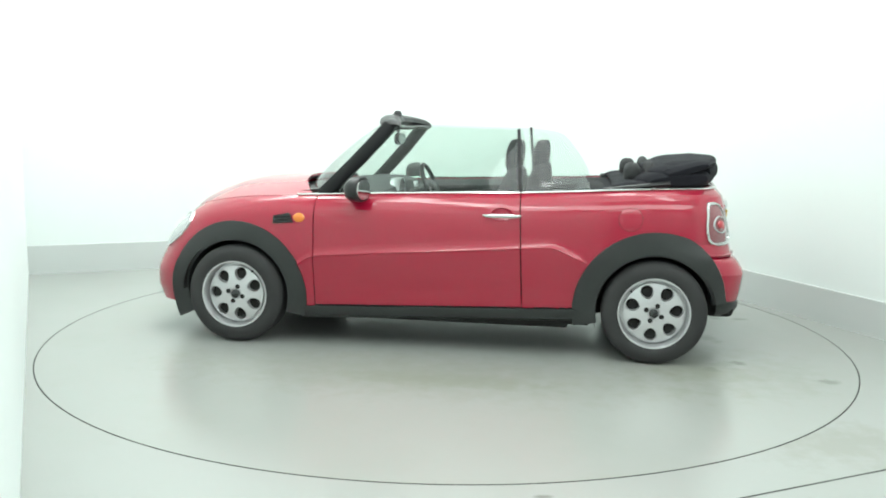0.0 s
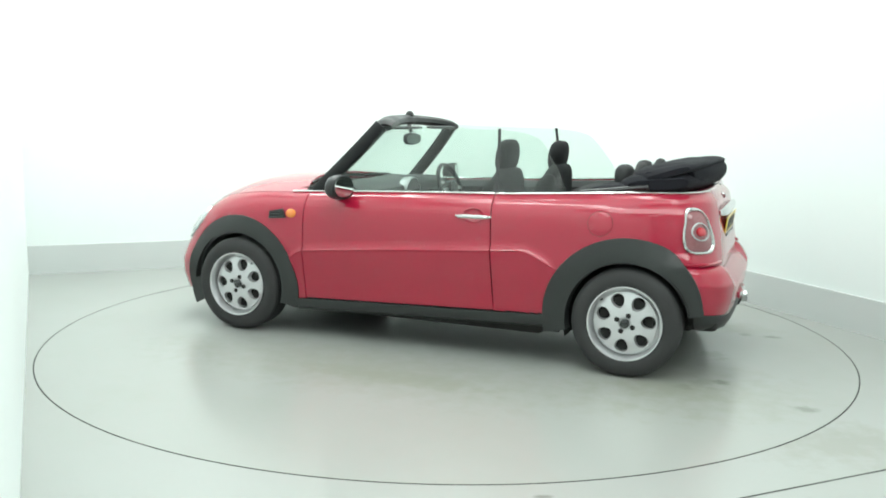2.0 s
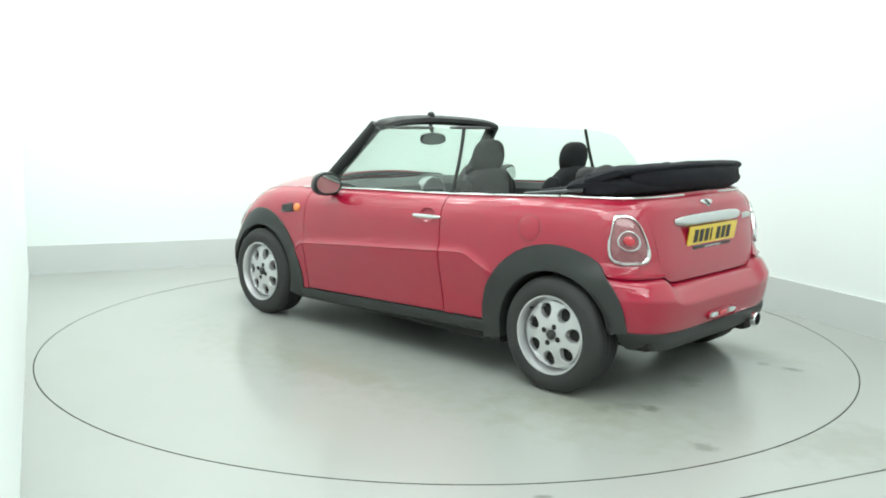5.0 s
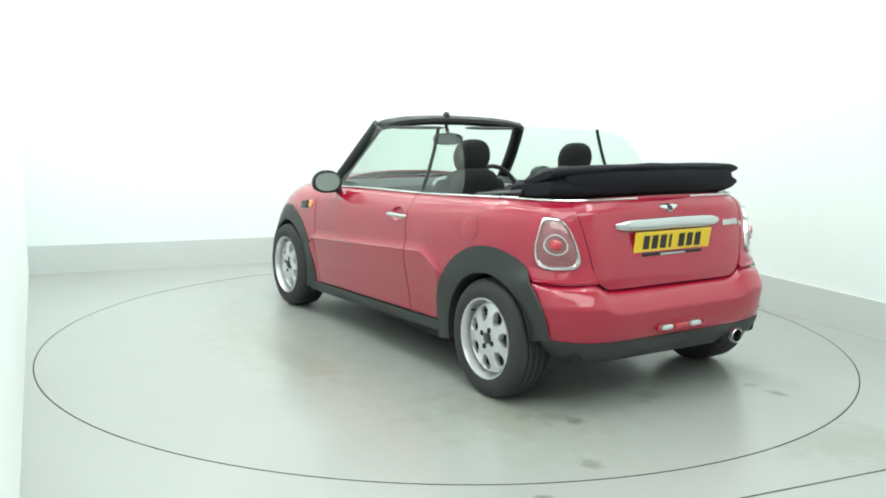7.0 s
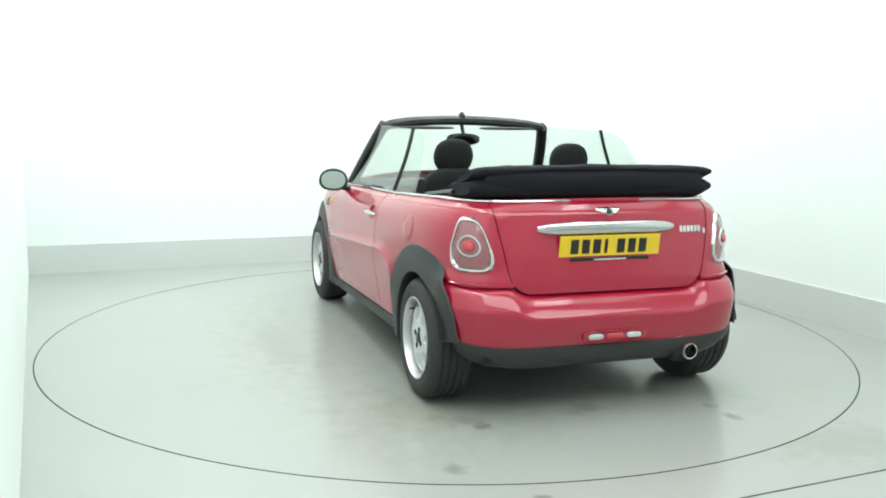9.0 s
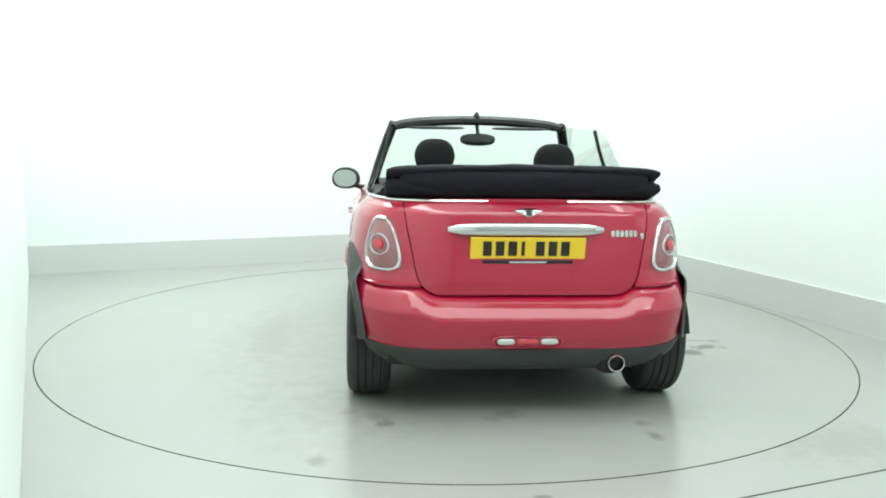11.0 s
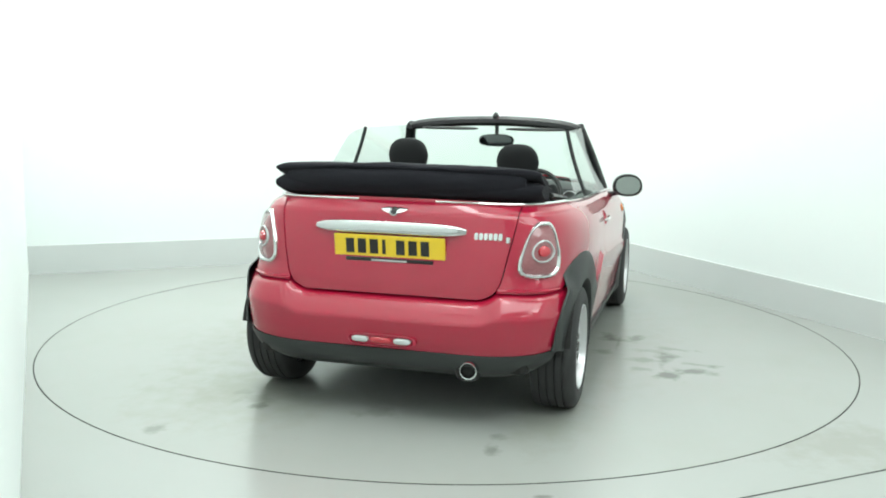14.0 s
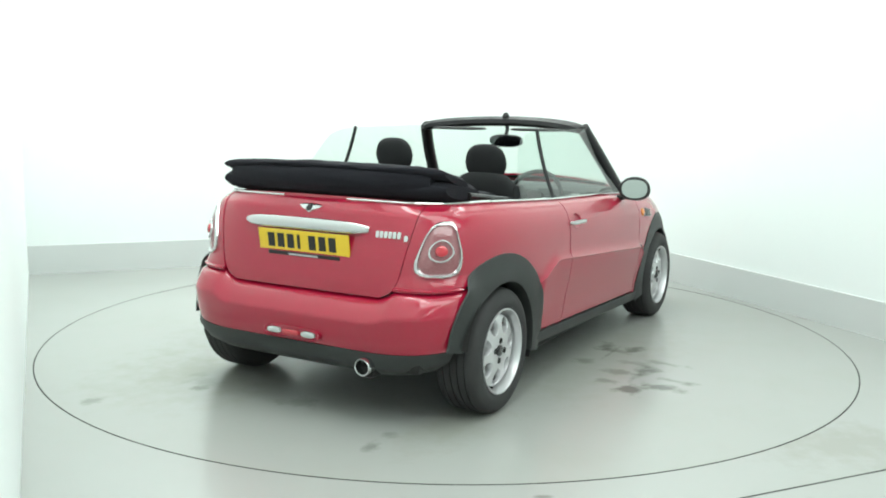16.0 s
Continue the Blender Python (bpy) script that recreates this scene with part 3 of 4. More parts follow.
    h = smooth_part("headlight", pad_on(hl, ((0.94, 0.004), (0.6, 0.016), (0.3, 0.022), (0.0, 0.024)), 40), CLEAR, car, "clear oval headlight with chrome ring")
    smooth_part("lamp_ring", pad_on(hl, ((1.06, -0.004), (1.04, 0.010), (0.97, 0.012), (0.92, 0.002)), 40), CHROME, h)
    # tail lamp
    def tl(a, b, hgt):
        z = 0.811 + 0.119 * b
        yi, yo = table(z, ((0.68, 0.568), (0.80, 0.592), (0.94, 0.630))), table(z, ((0.68, 0.742), (0.80, 0.736), (0.94, 0.702)))
        vv = v_at(-1.6, z)
        f = f_of_y(yo, vv) + (f_of_y(yi, vv) - f_of_y(yo, vv)) * (a + 1) / 2
        p = wrap(f, vv)
        q = wrap(f + 0.01, vv)
        nrm = Vector((-(p.y - q.y), (p.x - q.x), 0)).normalized()
        return fl(Vector((p.x, p.y, z)) + nrm * hgt)
    t = smooth_part("tail_light", pad_on(tl, ((0.95, 0.004), (0.7, 0.013), (0.4, 0.016), (0.0, 0.017)), 60, 3.8), LENS, car, "red rear lamp with chrome surround")
    smooth_part("lamp_ring", pad_on(tl, ((1.04, -0.003), (1.03, 0.010), (0.99, 0.015), (0.93, 0.015), (0.89, 0.006)), 60, 3.8), CHROME, t, "chrome lamp surround")
    rr = lambda a, b, hgt: tl(0.60 * a, -0.02 + 0.42 * b, hgt)
    smooth_part("reflector_ring", pad_on(rr, ((1.0, 0.012), (0.97, 0.022), (0.88, 0.023), (0.84, 0.013)), 32), CLEAR, t)
    smooth_part("brake_lens", pad_on(lambda a, b, hgt: rr(0.5 * a, 0.5 * b, hgt), ((1.0, 0.018), (0.9, 0.027), (0.5, 0.031), (0.0, 0.032)), 26), LAMP_RED, t, "bright red round lens")
    # door mirror
    c = Vector((0.475, s * 0.888, 0.966))
    shape = lambda p: Vector((p.x * 1.1 if p.x > 0 else max(p.x, -0.024), p.y * (1 - 0.10 * p.z / 0.08), p.z))
    swing = Matrix.Translation(c) @ Matrix.Rotation(radians(s * -13), 4, "Z") @ Matrix.Translation(-c)
    mi = smooth_part("door_mirror", turned(blob((0.078, 0.096, 0.074), c, 2.3, 28, 16, bend=shape), swing), BLACK, car, "black oval door mirror")
    smooth_part("mirror_glass", pad_on(lambda a, b, hgt: swing @ (c + Vector((-0.022 - hgt, s * 0.079 * a, 0.058 * b))), ((1.04, -0.012), (1.0, 0.008), (0.95, 0.008), (0.0, 0.008)), 36, 2.3), MIRROR, mi, "silvered mirror glass")
    smooth_part("mirror_arm", sweep([Vector((0.53, s * 0.76, 0.90)), Vector((0.52, s * 0.80, 0.905)), Vector((0.505, s * 0.855, 0.925)), Vector((0.50, s * 0.90, 0.95))], round_section(0.035, 0.018, 10)), BLACK, mi)


FINE_V = sorted(set(steps(0, 1, 34) + [0.55 + d for d, o in T_LEDGE] + steps(0.90, 1.0, 10)))
DOOR_V = [0.0, 0.05, 0.1, 0.15] + [v for v in FINE_V if v >= 0.2]
QUARTER_V = sorted(set([(v - 0.04) / 0.96 for v in FINE_V if v > 0.04] + steps(0, 1, 90)))
for mirrored in (False, True):
    panels(mirrored)


def whole(fn):
    """Both halves of a part that crosses the middle: u from 0 (left end) over 1 (middle) to 2."""
    def full(u, w):
        if u <= 1:
            return fn(u, w)
        p = fn(2 - u, w)
        return Vector((p.x, -p.y, p.z))
    return full


def both(fn, us, vs, keep=None, thick=0.012):
    return grid(fn, us, vs, keep, False, thick)


def front_end():
    # bonnet over the whole width between the wings
    def bonnet(u, w):
        x = 0.80 + (1.675 - 0.80) * u
        p = side(x, 1.0)
        k = 2 * w - 1
        crown = 0.078 - 0.034 * max(0, (x - 1.35) / 0.35)
        x2 = x + (0.20 * (1 - k * k) if u < 1e-6 else 0.20 * (1 - u) * (1 - k * k)) + 0.02 * u * (1 - k * k)
        return Vector((x2, p.y * k * 0.998, p.z + crown * (1 - abs(k) ** 2.4) + 0.003))
    b = smooth_part("bonnet", both(bonnet, steps(0, 1, 30), steps(0, 1, 36)), RED, car)
    for y in (0.36, -0.36):
        smooth_part("washer_jet", blob((0.014, 0.01, 0.008), (1.22, y, 0.934), 2.2, 10, 6), BLACK, b)
    # nose and bumper
    def nose(u, v):
        vv = 0.16 + 0.84 * v
        f0 = 0.803 - 0.12 * v
        return wrap_front(f0 + (1 - f0) * u, vv)
    smooth_part("front_bumper", both(whole(nose), steps(0, 2, 52), steps(0, 1, 26)), RED, car)
    def lip(u, w):
        z, o = ((0.300, -0.02), (0.265, 0.0), (0.20, 0.002), (0.165, -0.01), (0.15, -0.05), (0.15, -0.3))[w]
        a = (0.5 + 0.5 * u) * math.pi / 2
        return Vector(((1.885 + o) * math.sin(a) ** (2 / 4.0), (0.80 + o) * max(0.0, math.cos(a)) ** (2 / 4.0), z))
    smooth_part("front_lip", both(whole(lip), steps(0, 2, 60), range(6), None, 0.0), CLAD, car, "black lower bumper lip")
    grille = lambda a, b, h: Vector((wrap_front(1.0, 0.62 + 0.15 * b).x + h - 0.02 * a * a, 0.40 * a, 0.2 + (0.62 + 0.15 * b) * 0.5))
    smooth_part("grille", pad_on(grille, ((1.0, 0.004), (0.94, 0.014), (0.88, 0.006), (0.0, 0.012)), 40, 3.0), GLOSSY, car, "black radiator grille")


front_end()


def rear_end():
    # boot lid
    def lid(u, w):
        z = 0.588 + (1.012 - 0.588) * w
        yb = table(z, BOOT_Y) - 0.002
        y = yb * (2 * u - 1)
        vv = min(1.0, max(0.552, v_at(-1.6, z)))
        r = max(0.0, 1 - (abs(y) / wide(vv)) ** 5.6)
        x = -reach(vv, False) * r ** (1 / 5.6)
        return Vector((x - 0.002, y, z + (0.008 * (1 - (2 * u - 1) ** 2) if w > 0.9 else 0)))
    boot = smooth_part("boot_lid", both(lid, steps(0, 1, 44), sorted(set(steps(0, 1, 30)))), RED, car)
    # deck behind the folded top
    def deck(u, w):
        y = 0.70 * (2 * u - 1)
        p = tail(min(abs(y), 0.72), 0.996)
        return Vector((p.x + 0.001 + 0.13 * w, y, 1.004 + 0.012 * (1 - (2 * u - 1) ** 2) - 0.01 * w))
    smooth_part("rear_deck", both(deck, steps(0, 1, 30), steps(0, 1, 4)), RED, car)
    # bumper
    prof = ((0.0, 1.735), (0.06, 1.748), (0.25, 1.760), (0.52, 1.769), (0.59, 1.771), (0.63, 1.768), (0.70, 1.757), (0.80, 1.740), (0.90, 1.718), (0.95, 1.702), (1.0, 1.668))
    def bump(u, w):
        f0 = f_of_x(-1.30, 0.4)
        f = f0 + (1 - f0) * u
        a = f * math.pi / 2
        L = soft(w, prof, 0.035) if w < 0.96 else table(w, prof)
        W = 0.848 - 0.016 * abs(w - 0.6) - 0.06 * max(0, (w - 0.88) / 0.12) * min(1.0, max(0.0, (f - 0.42) / 0.3))
        x, y = -L * math.sin(a) ** (2 / N_B), W * max(0.0, math.cos(a)) ** (2 / N_B)
        zt = table(y, ((0.37, 0.581), (0.425, 0.584), (0.460, 0.597), (0.490, 0.618), (0.515, 0.630), (0.56, 0.633)))
        zb = 0.336 + 0.03 * max(0, (y - 0.4) / 0.4) ** 2
        return Vector((x, y, zb + (zt - zb) * w))
    smooth_part("rear_bumper", both(whole(bump), steps(0, 2, 140), sorted(set(steps(0, 1, 24) + [0.56, 0.59, 0.61, 0.63, 0.66, 0.9, 0.95, 0.98])), lambda p: arch_gap(p, 0.385)), RED, car)
    def val(u, w):
        z, L, W = ((0.370, 1.715, 0.80), (0.345, 1.748, 0.842), (0.30, 1.748, 0.840), (0.262, 1.725, 0.828), (0.235, 1.68, 0.79), (0.225, 1.61, 0.70))[w]
        f0 = math.asin((1.585 / L) ** (N_B / 2)) * 2 / math.pi
        a = (f0 + (1 - f0) * u) * math.pi / 2
        y = W * max(0.0, math.cos(a)) ** (2 / N_B)
        return Vector((-L * math.sin(a) ** (2 / N_B), y, z + (0.03 if w < 2 else 0.075) * max(0, (y - 0.4) / 0.4) ** 2))
    smooth_part("rear_valance", both(whole(val), steps(0, 2, 72), range(6), None, 0.0), CLAD, car, "black lower rear valance")
    # fog and reversing lamps in a recess
    fog = lambda a, b, h: Vector((-1.760 - h, 0.012 + 0.168 * a, 0.389 + 0.027 * b))
    f = smooth_part("fog_housing", pad_on(fog, ((1.0, 0.0), (1.0, 0.012), (0.92, 0.014), (0.86, 0.004), (0.0, 0.004)), 40, 3.5), RED, car)
    for y, half, mat, nm in ((0.112, 0.040, CLEAR, "reversing_lens"), (0.012, 0.050, LAMP_RED, "fog_lens"), (-0.088, 0.040, CLEAR, "reversing_lens")):
        smooth_part(nm, pad_on(lambda a, b, h: Vector((-1.764 - h, y + half * a, 0.389 + 0.014 * b)), ((1.0, 0.0), (0.96, 0.010), (0.6, 0.015), (0.0, 0.016)), 28, 3.0), mat, f)
    # exhaust
    e = lathe(((0.030, 0.25), (0.036, 0.20), (0.040, 0.03), (0.041, 0.0), (0.038, -0.006), (0.034, -0.004), (0.033, 0.02), (0.032, 0.12), (0.0, 0.12)), 32, "X", at=(-1.778, -0.399, 0.287))
    p = smooth_part("exhaust_pipe", e, CHROME, car, "round chrome exhaust tip")
    smooth_part("pipe_inside", lathe(((0.031, 0.10), (0.0, 0.10)), 24, "X", at=(-1.778, -0.399, 0.287)), MATT, p)
    # grab bar above the plate
    bar = [tail(y, 0.884 + 0.004 * (1 - (y / 0.36) ** 2), 0.022 * (1 - abs((y - 0.012) / 0.365) ** 6)) for y in steps(0.372, -0.346, 30)]
    sec = [(x, y) for x, y in round_section(0.017, 0.029, 20, 2.3)]
    smooth_part("boot_handle", sweep(bar, sec, size=lambda t: 1.06 - 0.62 * abs(2 * t - 1) ** 7), CHROME, boot, "broad chrome grab bar")
    # plate with bars for its characters
    tilt = Matrix.Rotation(radians(-7.5), 4, "Y")
    base = Matrix.Translation((-1.679, 0.007, 0.798)) @ tilt
    bm = bmesh.new()
    box(bm, (0.006, 0.530, 0.112), (0, 0, 0), 0, 0.002)
    bmesh.ops.transform(bm, matrix=base, verts=bm.verts)
    pl = part("number_plate", bm, PLATE, boot, "yellow number plate with dark bars")
    ys = (0.188, 0.130, 0.072, 0.024, -0.055, -0.113, -0.171)
    for i, y in enumerate(ys):
        bm = bmesh.new()
        box(bm, (0.0015, 0.016 if i == 3 else 0.040, 0.068), (-0.0042, y, 0.004))
        bmesh.ops.transform(bm, matrix=base, verts=bm.verts)
        part("plate_bar", bm, INK, pl)
    bm = bmesh.new()
    box(bm, (0.0015, 0.17, 0.008), (-0.0108, 0.0, -0.0585))
    bmesh.ops.transform(bm, matrix=base, verts=bm.verts)
    part("plate_footer", bm, WHITE, pl)
    bm = bmesh.new()
    box(bm, (0.016, 0.42, 0.018), (-0.002, 0.0, -0.0575), 0, 0.003)
    bmesh.ops.transform(bm, matrix=base, verts=bm.verts)
    part("plate_holder", bm, BLACK, pl)
    # winged badge, drawn as plain shapes
    zc = 0.961
    for s in (1, -1):
        wing = lambda a, b, h: tail(s * (0.036 + 0.030 * a), zc + 0.006 + (0.011 - 0.008 * a) * b + 0.004 * a, h)
        smooth_part("badge_wing", pad_on(wing, ((1.0, 0.0), (0.95, 0.006), (0.0, 0.007)), 20, 2.6), CHROME, boot)
    smooth_part("badge", pad_on(lambda a, b, h: tail(0.021 * a, zc + 0.020 * b, h), ((1.0, 0.0), (0.97, 0.009), (0.82, 0.010), (0.78, 0.006), (0.0, 0.008)), 30), CHROME, boot, "round chrome badge with wings")
    smooth_part("badge_disc", pad_on(lambda a, b, h: tail(0.014 * a, zc + 0.014 * b, h), ((1.0, 0.007), (0.95, 0.0105), (0.0, 0.011)), 24), BLACK, boot)
    # script on the lid: plain chrome bars
    for i in range(6):
        y = -0.392 - 0.0215 * i
        bar = lambda a, b, h: tail(y + 0.0092 * a, 0.868 + 0.016 * b, h)
        smooth_part("script_bar", pad_on(bar, ((1.0, 0.0), (0.94, 0.004), (0.0, 0.0045)), 14, 4), CHROME, boot)
    smooth_part("script_bar", pad_on(lambda a, b, h: tail(-0.533 + 0.009 * a, 0.856 + 0.014 * b, h), ((1.0, 0.0), (0.94, 0.004), (0.0, 0.0045)), 14, 4), CHROME, boot)


rear_end()


def tub():
    """The dark shell under the panels, with the floor."""
    for m in (False, True):
        inner = lambda u, v: (lambda p: Vector((p.x * 0.985, p.y - 0.022, min(p.z, top(p.x) - 0.02))))(side(1.72 - 3.30 * u, v))
        smooth_part("inner_shell", grid(inner, steps(0, 1, 80), steps(0.0, 1.0, 24), lambda p: arch_gap(p, 0.36), m, 0.0), MATT, car)
    bm = bmesh.new()
    box(bm, (1.50, 1.50, 0.06), (0.0, 0, 0.20), 0, 0.02)
    box(bm, (3.2, 0.86, 0.10), (0.05, 0, 0.25), 0, 0.03)
    box(bm, (0.30, 1.10, 0.12), (1.64, 0, 0.27), 0, 0.03)
    box(bm, (0.16, 1.30, 0.20), (-1.62, 0, 0.36), 0, 0.03)
    part("underbody", bm, MATT, car)
    bm = bmesh.new()
    box(bm, (0.5, 0.12, 0.10), (-1.5, -0.38, 0.27), 0, 0.04)
    part("silencer", bm, MATT, car)
    for x in (AXLE_F, AXLE_R):
        part("axle", lathe(((0.0, -0.70), (0.045, -0.70), (0.045, 0.70), (0.0, 0.70)), 16, "Y", at=(x, 0, HUB_Z)), MATT, car)


tub()


def wheel_at(x, y, s, spin):
    w = smooth_part("wheel", lathe(((0.05, -0.022), (0.10, -0.04), (0.150, -0.03), (0.152, -0.10), (0.0, -0.10)), 32), MATT, car, "alloy road wheel with tyre")
    # tyre with grooved tread
    prof = [(0.200, 0.012), (0.212, 0.020), (0.235, 0.026), (0.262, 0.022), (0.284, 0.012), (0.2955, -0.004)]
    for k in range(4):
        c = -0.030 - 0.036 * k
        prof += [(0.2995, c + 0.013), (0.2995, c + 0.004), (0.292, c + 0.003), (0.292, c - 0.003), (0.2995, c - 0.004)]
    prof += [(0.2955, -0.166), (0.284, -0.180), (0.240, -0.190), (0.200, -0.180)]
    smooth_part("tyre", lathe(prof, 72), RUBBER, w, "black grooved road tyre", 40)
    # rim: lip, dish and a face with seven holes
    smooth_part("rim_lip", lathe(((0.199, -0.170), (0.199, 0.006), (0.205, 0.016), (0.2045, 0.022), (0.198, 0.022), (0.194, 0.012), (0.190, -0.014), (0.187, -0.060), (0.171, -0.060), (0.1705, -0.018)), 72), ALLOY, w, "silver alloy rim edge")
    bm = bmesh.new()
    n, q = 7, 36
    dish = lambda r: -0.020 + 0.022 * (1 - ((r - 0.06) / 0.12) ** 2) if r > 0.06 else 0.002
    for k in range(n):
        mid = 2 * math.pi * k / n + 0.2
        half = math.pi / n
        rc, ra, rb = 0.126, 0.037, 0.033
        lo, hi = 0.058, 0.1708
        rows = []
        corners = [math.atan2(w * half * rc / rb, (e - rc) / ra) % (2 * math.pi) for w in (1, -1) for e in (lo, hi)]
        turns = sorted([2 * math.pi * i / q for i in range(q)] + corners)
        for a in turns:
            er, et = ra * math.cos(a), rb * math.sin(a) / rc
            # the ray from the hole's centre to the sector's edge
            k1 = min([((hi - rc) / er) if er > 1e-9 else 9e9, ((lo - rc) / er) if er < -1e-9 else 9e9, (half / abs(et)) if abs(et) > 1e-9 else 9e9])
            row = []
            for t, deep in ((k1, 0.0), (1 + (k1 - 1) * 0.45, 0.0), (1.09, 0.0), (1.0, -0.006), (0.96, -0.034)):
                r, th = rc + er * t, mid + et * t
                row.append(bm.verts.new((r * math.cos(th), dish(r) + deep, r * math.sin(th))))
            rows.append(row)
        for i in range(len(rows)):
            A, B = rows[i], rows[(i + 1) % len(rows)]
            for j in range(4):
                bm.faces.new((A[j], B[j], B[j + 1], A[j + 1]))
    bmesh.ops.recalc_face_normals(bm, faces=bm.faces)
    lathe(((0.060, 0.001), (0.050, 0.003), (0.034, 0.001), (0.030, -0.003), (0.0, -0.003)), 36, "Y", bm)
    bmesh.ops.remove_doubles(bm, verts=bm.verts, dist=4e-4)
    bmesh.ops.recalc_face_normals(bm, faces=bm.faces)
    smooth_part("rim_face", bm, ALLOY, w, "silver rim with seven oval holes")
    smooth_part("centre_cap", lathe(((0.027, -0.004), (0.026, 0.006), (0.020, 0.009), (0.0, 0.010)), 28), GLOSSY, w, "black centre cap")
    for k in range(4):
        a = math.pi / 2 * k + 0.5
        smooth_part("wheel_bolt", lathe(((0.0145, -0.004), (0.0145, 0.004), (0.0, 0.004)), 12, at=(0.047 * math.cos(a), 0.001, 0.047 * math.sin(a))), MATT, w)
    smooth_part("valve", lathe(((0.005, -0.02), (0.005, 0.006), (0.0, 0.008)), 8, at=(0.178 * math.cos(2.4), 0.004, 0.178 * math.sin(2.4))), MATT, w)
    w.matrix_basis = pose(x, s * y, HUB_Z, 0, 0, 0 if s > 0 else 180) @ pose(0, 0, 0, 0, spin, 0)
    return w


wheel_at(AXLE_F, 0.828, 1, 10)
wheel_at(AXLE_R, 0.810, 1, 95)
wheel_at(AXLE_F, 0.828, -1, 40)
wheel_at(AXLE_R, 0.806, -1, 200)


# ---- windscreen, glass, cabin ----
def pillar(t, s):
    """The pillar's line from its foot (0) to the header (1)."""
    return Vector((0.735 - 0.385 * t - 0.02 * math.sin(math.pi * t), s * (0.700 - 0.125 * t - 0.01 * t * t), 0.925 + 0.425 * t + 0.012 * math.sin(math.pi * t)))


def header(k):
    """The header's line across, k from -1 to 1."""
    return Vector((0.350 + 0.115 * (1 - k * k), 0.565 * k, 1.350 + 0.036 * (1 - abs(k) ** 2.2) - 0.012 * abs(k) ** 16))


def cowl(k):
    return Vector((0.735 + 0.245 * (1 - k * k), 0.700 * k, 0.925 + 0.028 * (1 - k * k)))


def screen():
    f = smooth_part("windscreen_frame", sweep([header(k) for k in steps(-1.02, 1.02, 56)], [(-0.072, -0.030), (-0.062, -0.004), (-0.035, 0.010), (-0.005, 0.016), (0.030, 0.012), (0.054, -0.004), (0.060, -0.026), (0.050, -0.042), (0.02, -0.050), (-0.050, -0.048)], size=lambda t: 1.0 - 0.30 * abs(2 * t - 1) ** 14), FRAME, car, "black windscreen header rail")
    for s in (1, -1):
        path = [pillar(t, s) for t in steps(-0.04, 0.955, 16)]
        smooth_part("windscreen_pillar", sweep(path, round_section(0.044, 0.033, 12, 2.6), up=Vector((0, s, 0.2))), FRAME, f, "black windscreen pillar")
        # fold-down sun visor
        v = bmesh.new()
        blob((0.055, 0.20, 0.011), (0.330, s * 0.29, 1.318), 3.0, 20, 8, v)
        smooth_part("sun_visor", v, CABIN, f)
    def pane(u, w):
        k = 2 * u - 1
        return cowl(k * 0.985).lerp(header(k * 0.985), w) + Vector((0.035 * math.sin(math.pi * w), 0, 0.0))
    g = smooth_part("windscreen_glass", grid(pane, steps(0, 1, 24), steps(0.0, 0.97, 14), None, False, 0.0), GLASS, f, "clear windscreen glass")
    g.visible_shadow = False
    # aerial base on the header
    smooth_part("mirror_mount", blob((0.030, 0.022, 0.030), (0.44, 0.0, 1.398), 2.2, 16, 10, bend=lambda p: Vector((p.x, p.y * (1 - 6 * max(0, p.z)), p.z))), BLACK, f)
    r = smooth_part("rear_view_mirror", blob((0.018, 0.122, 0.042), (0.43, -0.010, 1.240), 2.6, 26, 12), BLACK, f, "dark oval rear view mirror")
    # darkened face in place of a true reflection of the black top
    smooth_part("mirror_face", pad_on(lambda a, b, h: Vector((0.4135 - h, -0.010 + 0.113 * a, 1.240 + 0.035 * b)), ((1.0, 0.0), (0.97, 0.005), (0.0, 0.005)), 30, 2.6), DARK_REFLECTION, r)
    smooth_part("mirror_stem", sweep([Vector((0.432, -0.01, 1.285)), Vector((0.45, -0.008, 1.32)), Vector((0.445, 0, 1.36))], round_section(0.013, 0.013, 8), up=Vector((0, 1, 0))), BLACK, r)
    # scuttle and wipers
    def sc(u, w):
        k = 2 * u - 1
        a = cowl(k)
        return a + Vector((-0.06 + 0.16 * w, 0, -0.010 - 0.012 * w))
    smooth_part("scuttle", grid(sc, steps(0, 1, 24), steps(0, 1, 4), None, False, 0.02), BLACK, car, "black scuttle panel below the windscreen")
    for y0, y1 in ((0.50, -0.10), (-0.02, -0.56)):
        pts = [cowl(y / 0.70).lerp(header(y / 0.70), 0.004 + 0.02 * t) + Vector((0.05, 0, 0.010)) for t in steps(0, 1, 8) for y in (y0 + (y1 - y0) * t,)]
        smooth_part("wiper", sweep(pts, round_section(0.008, 0.010, 6)), BLACK, car, "black windscreen wiper")


screen()


def pane_point(x, z, s):
    """A point on the side glass, which leans in towards its top."""
    b = side(x, 1.0)
    k = (z - b.z) / 0.38
    return Vector((x, s * (b.y - 0.012 - 0.128 * k - 0.012 * math.sin(math.pi * min(1, max(0, k)))), z))


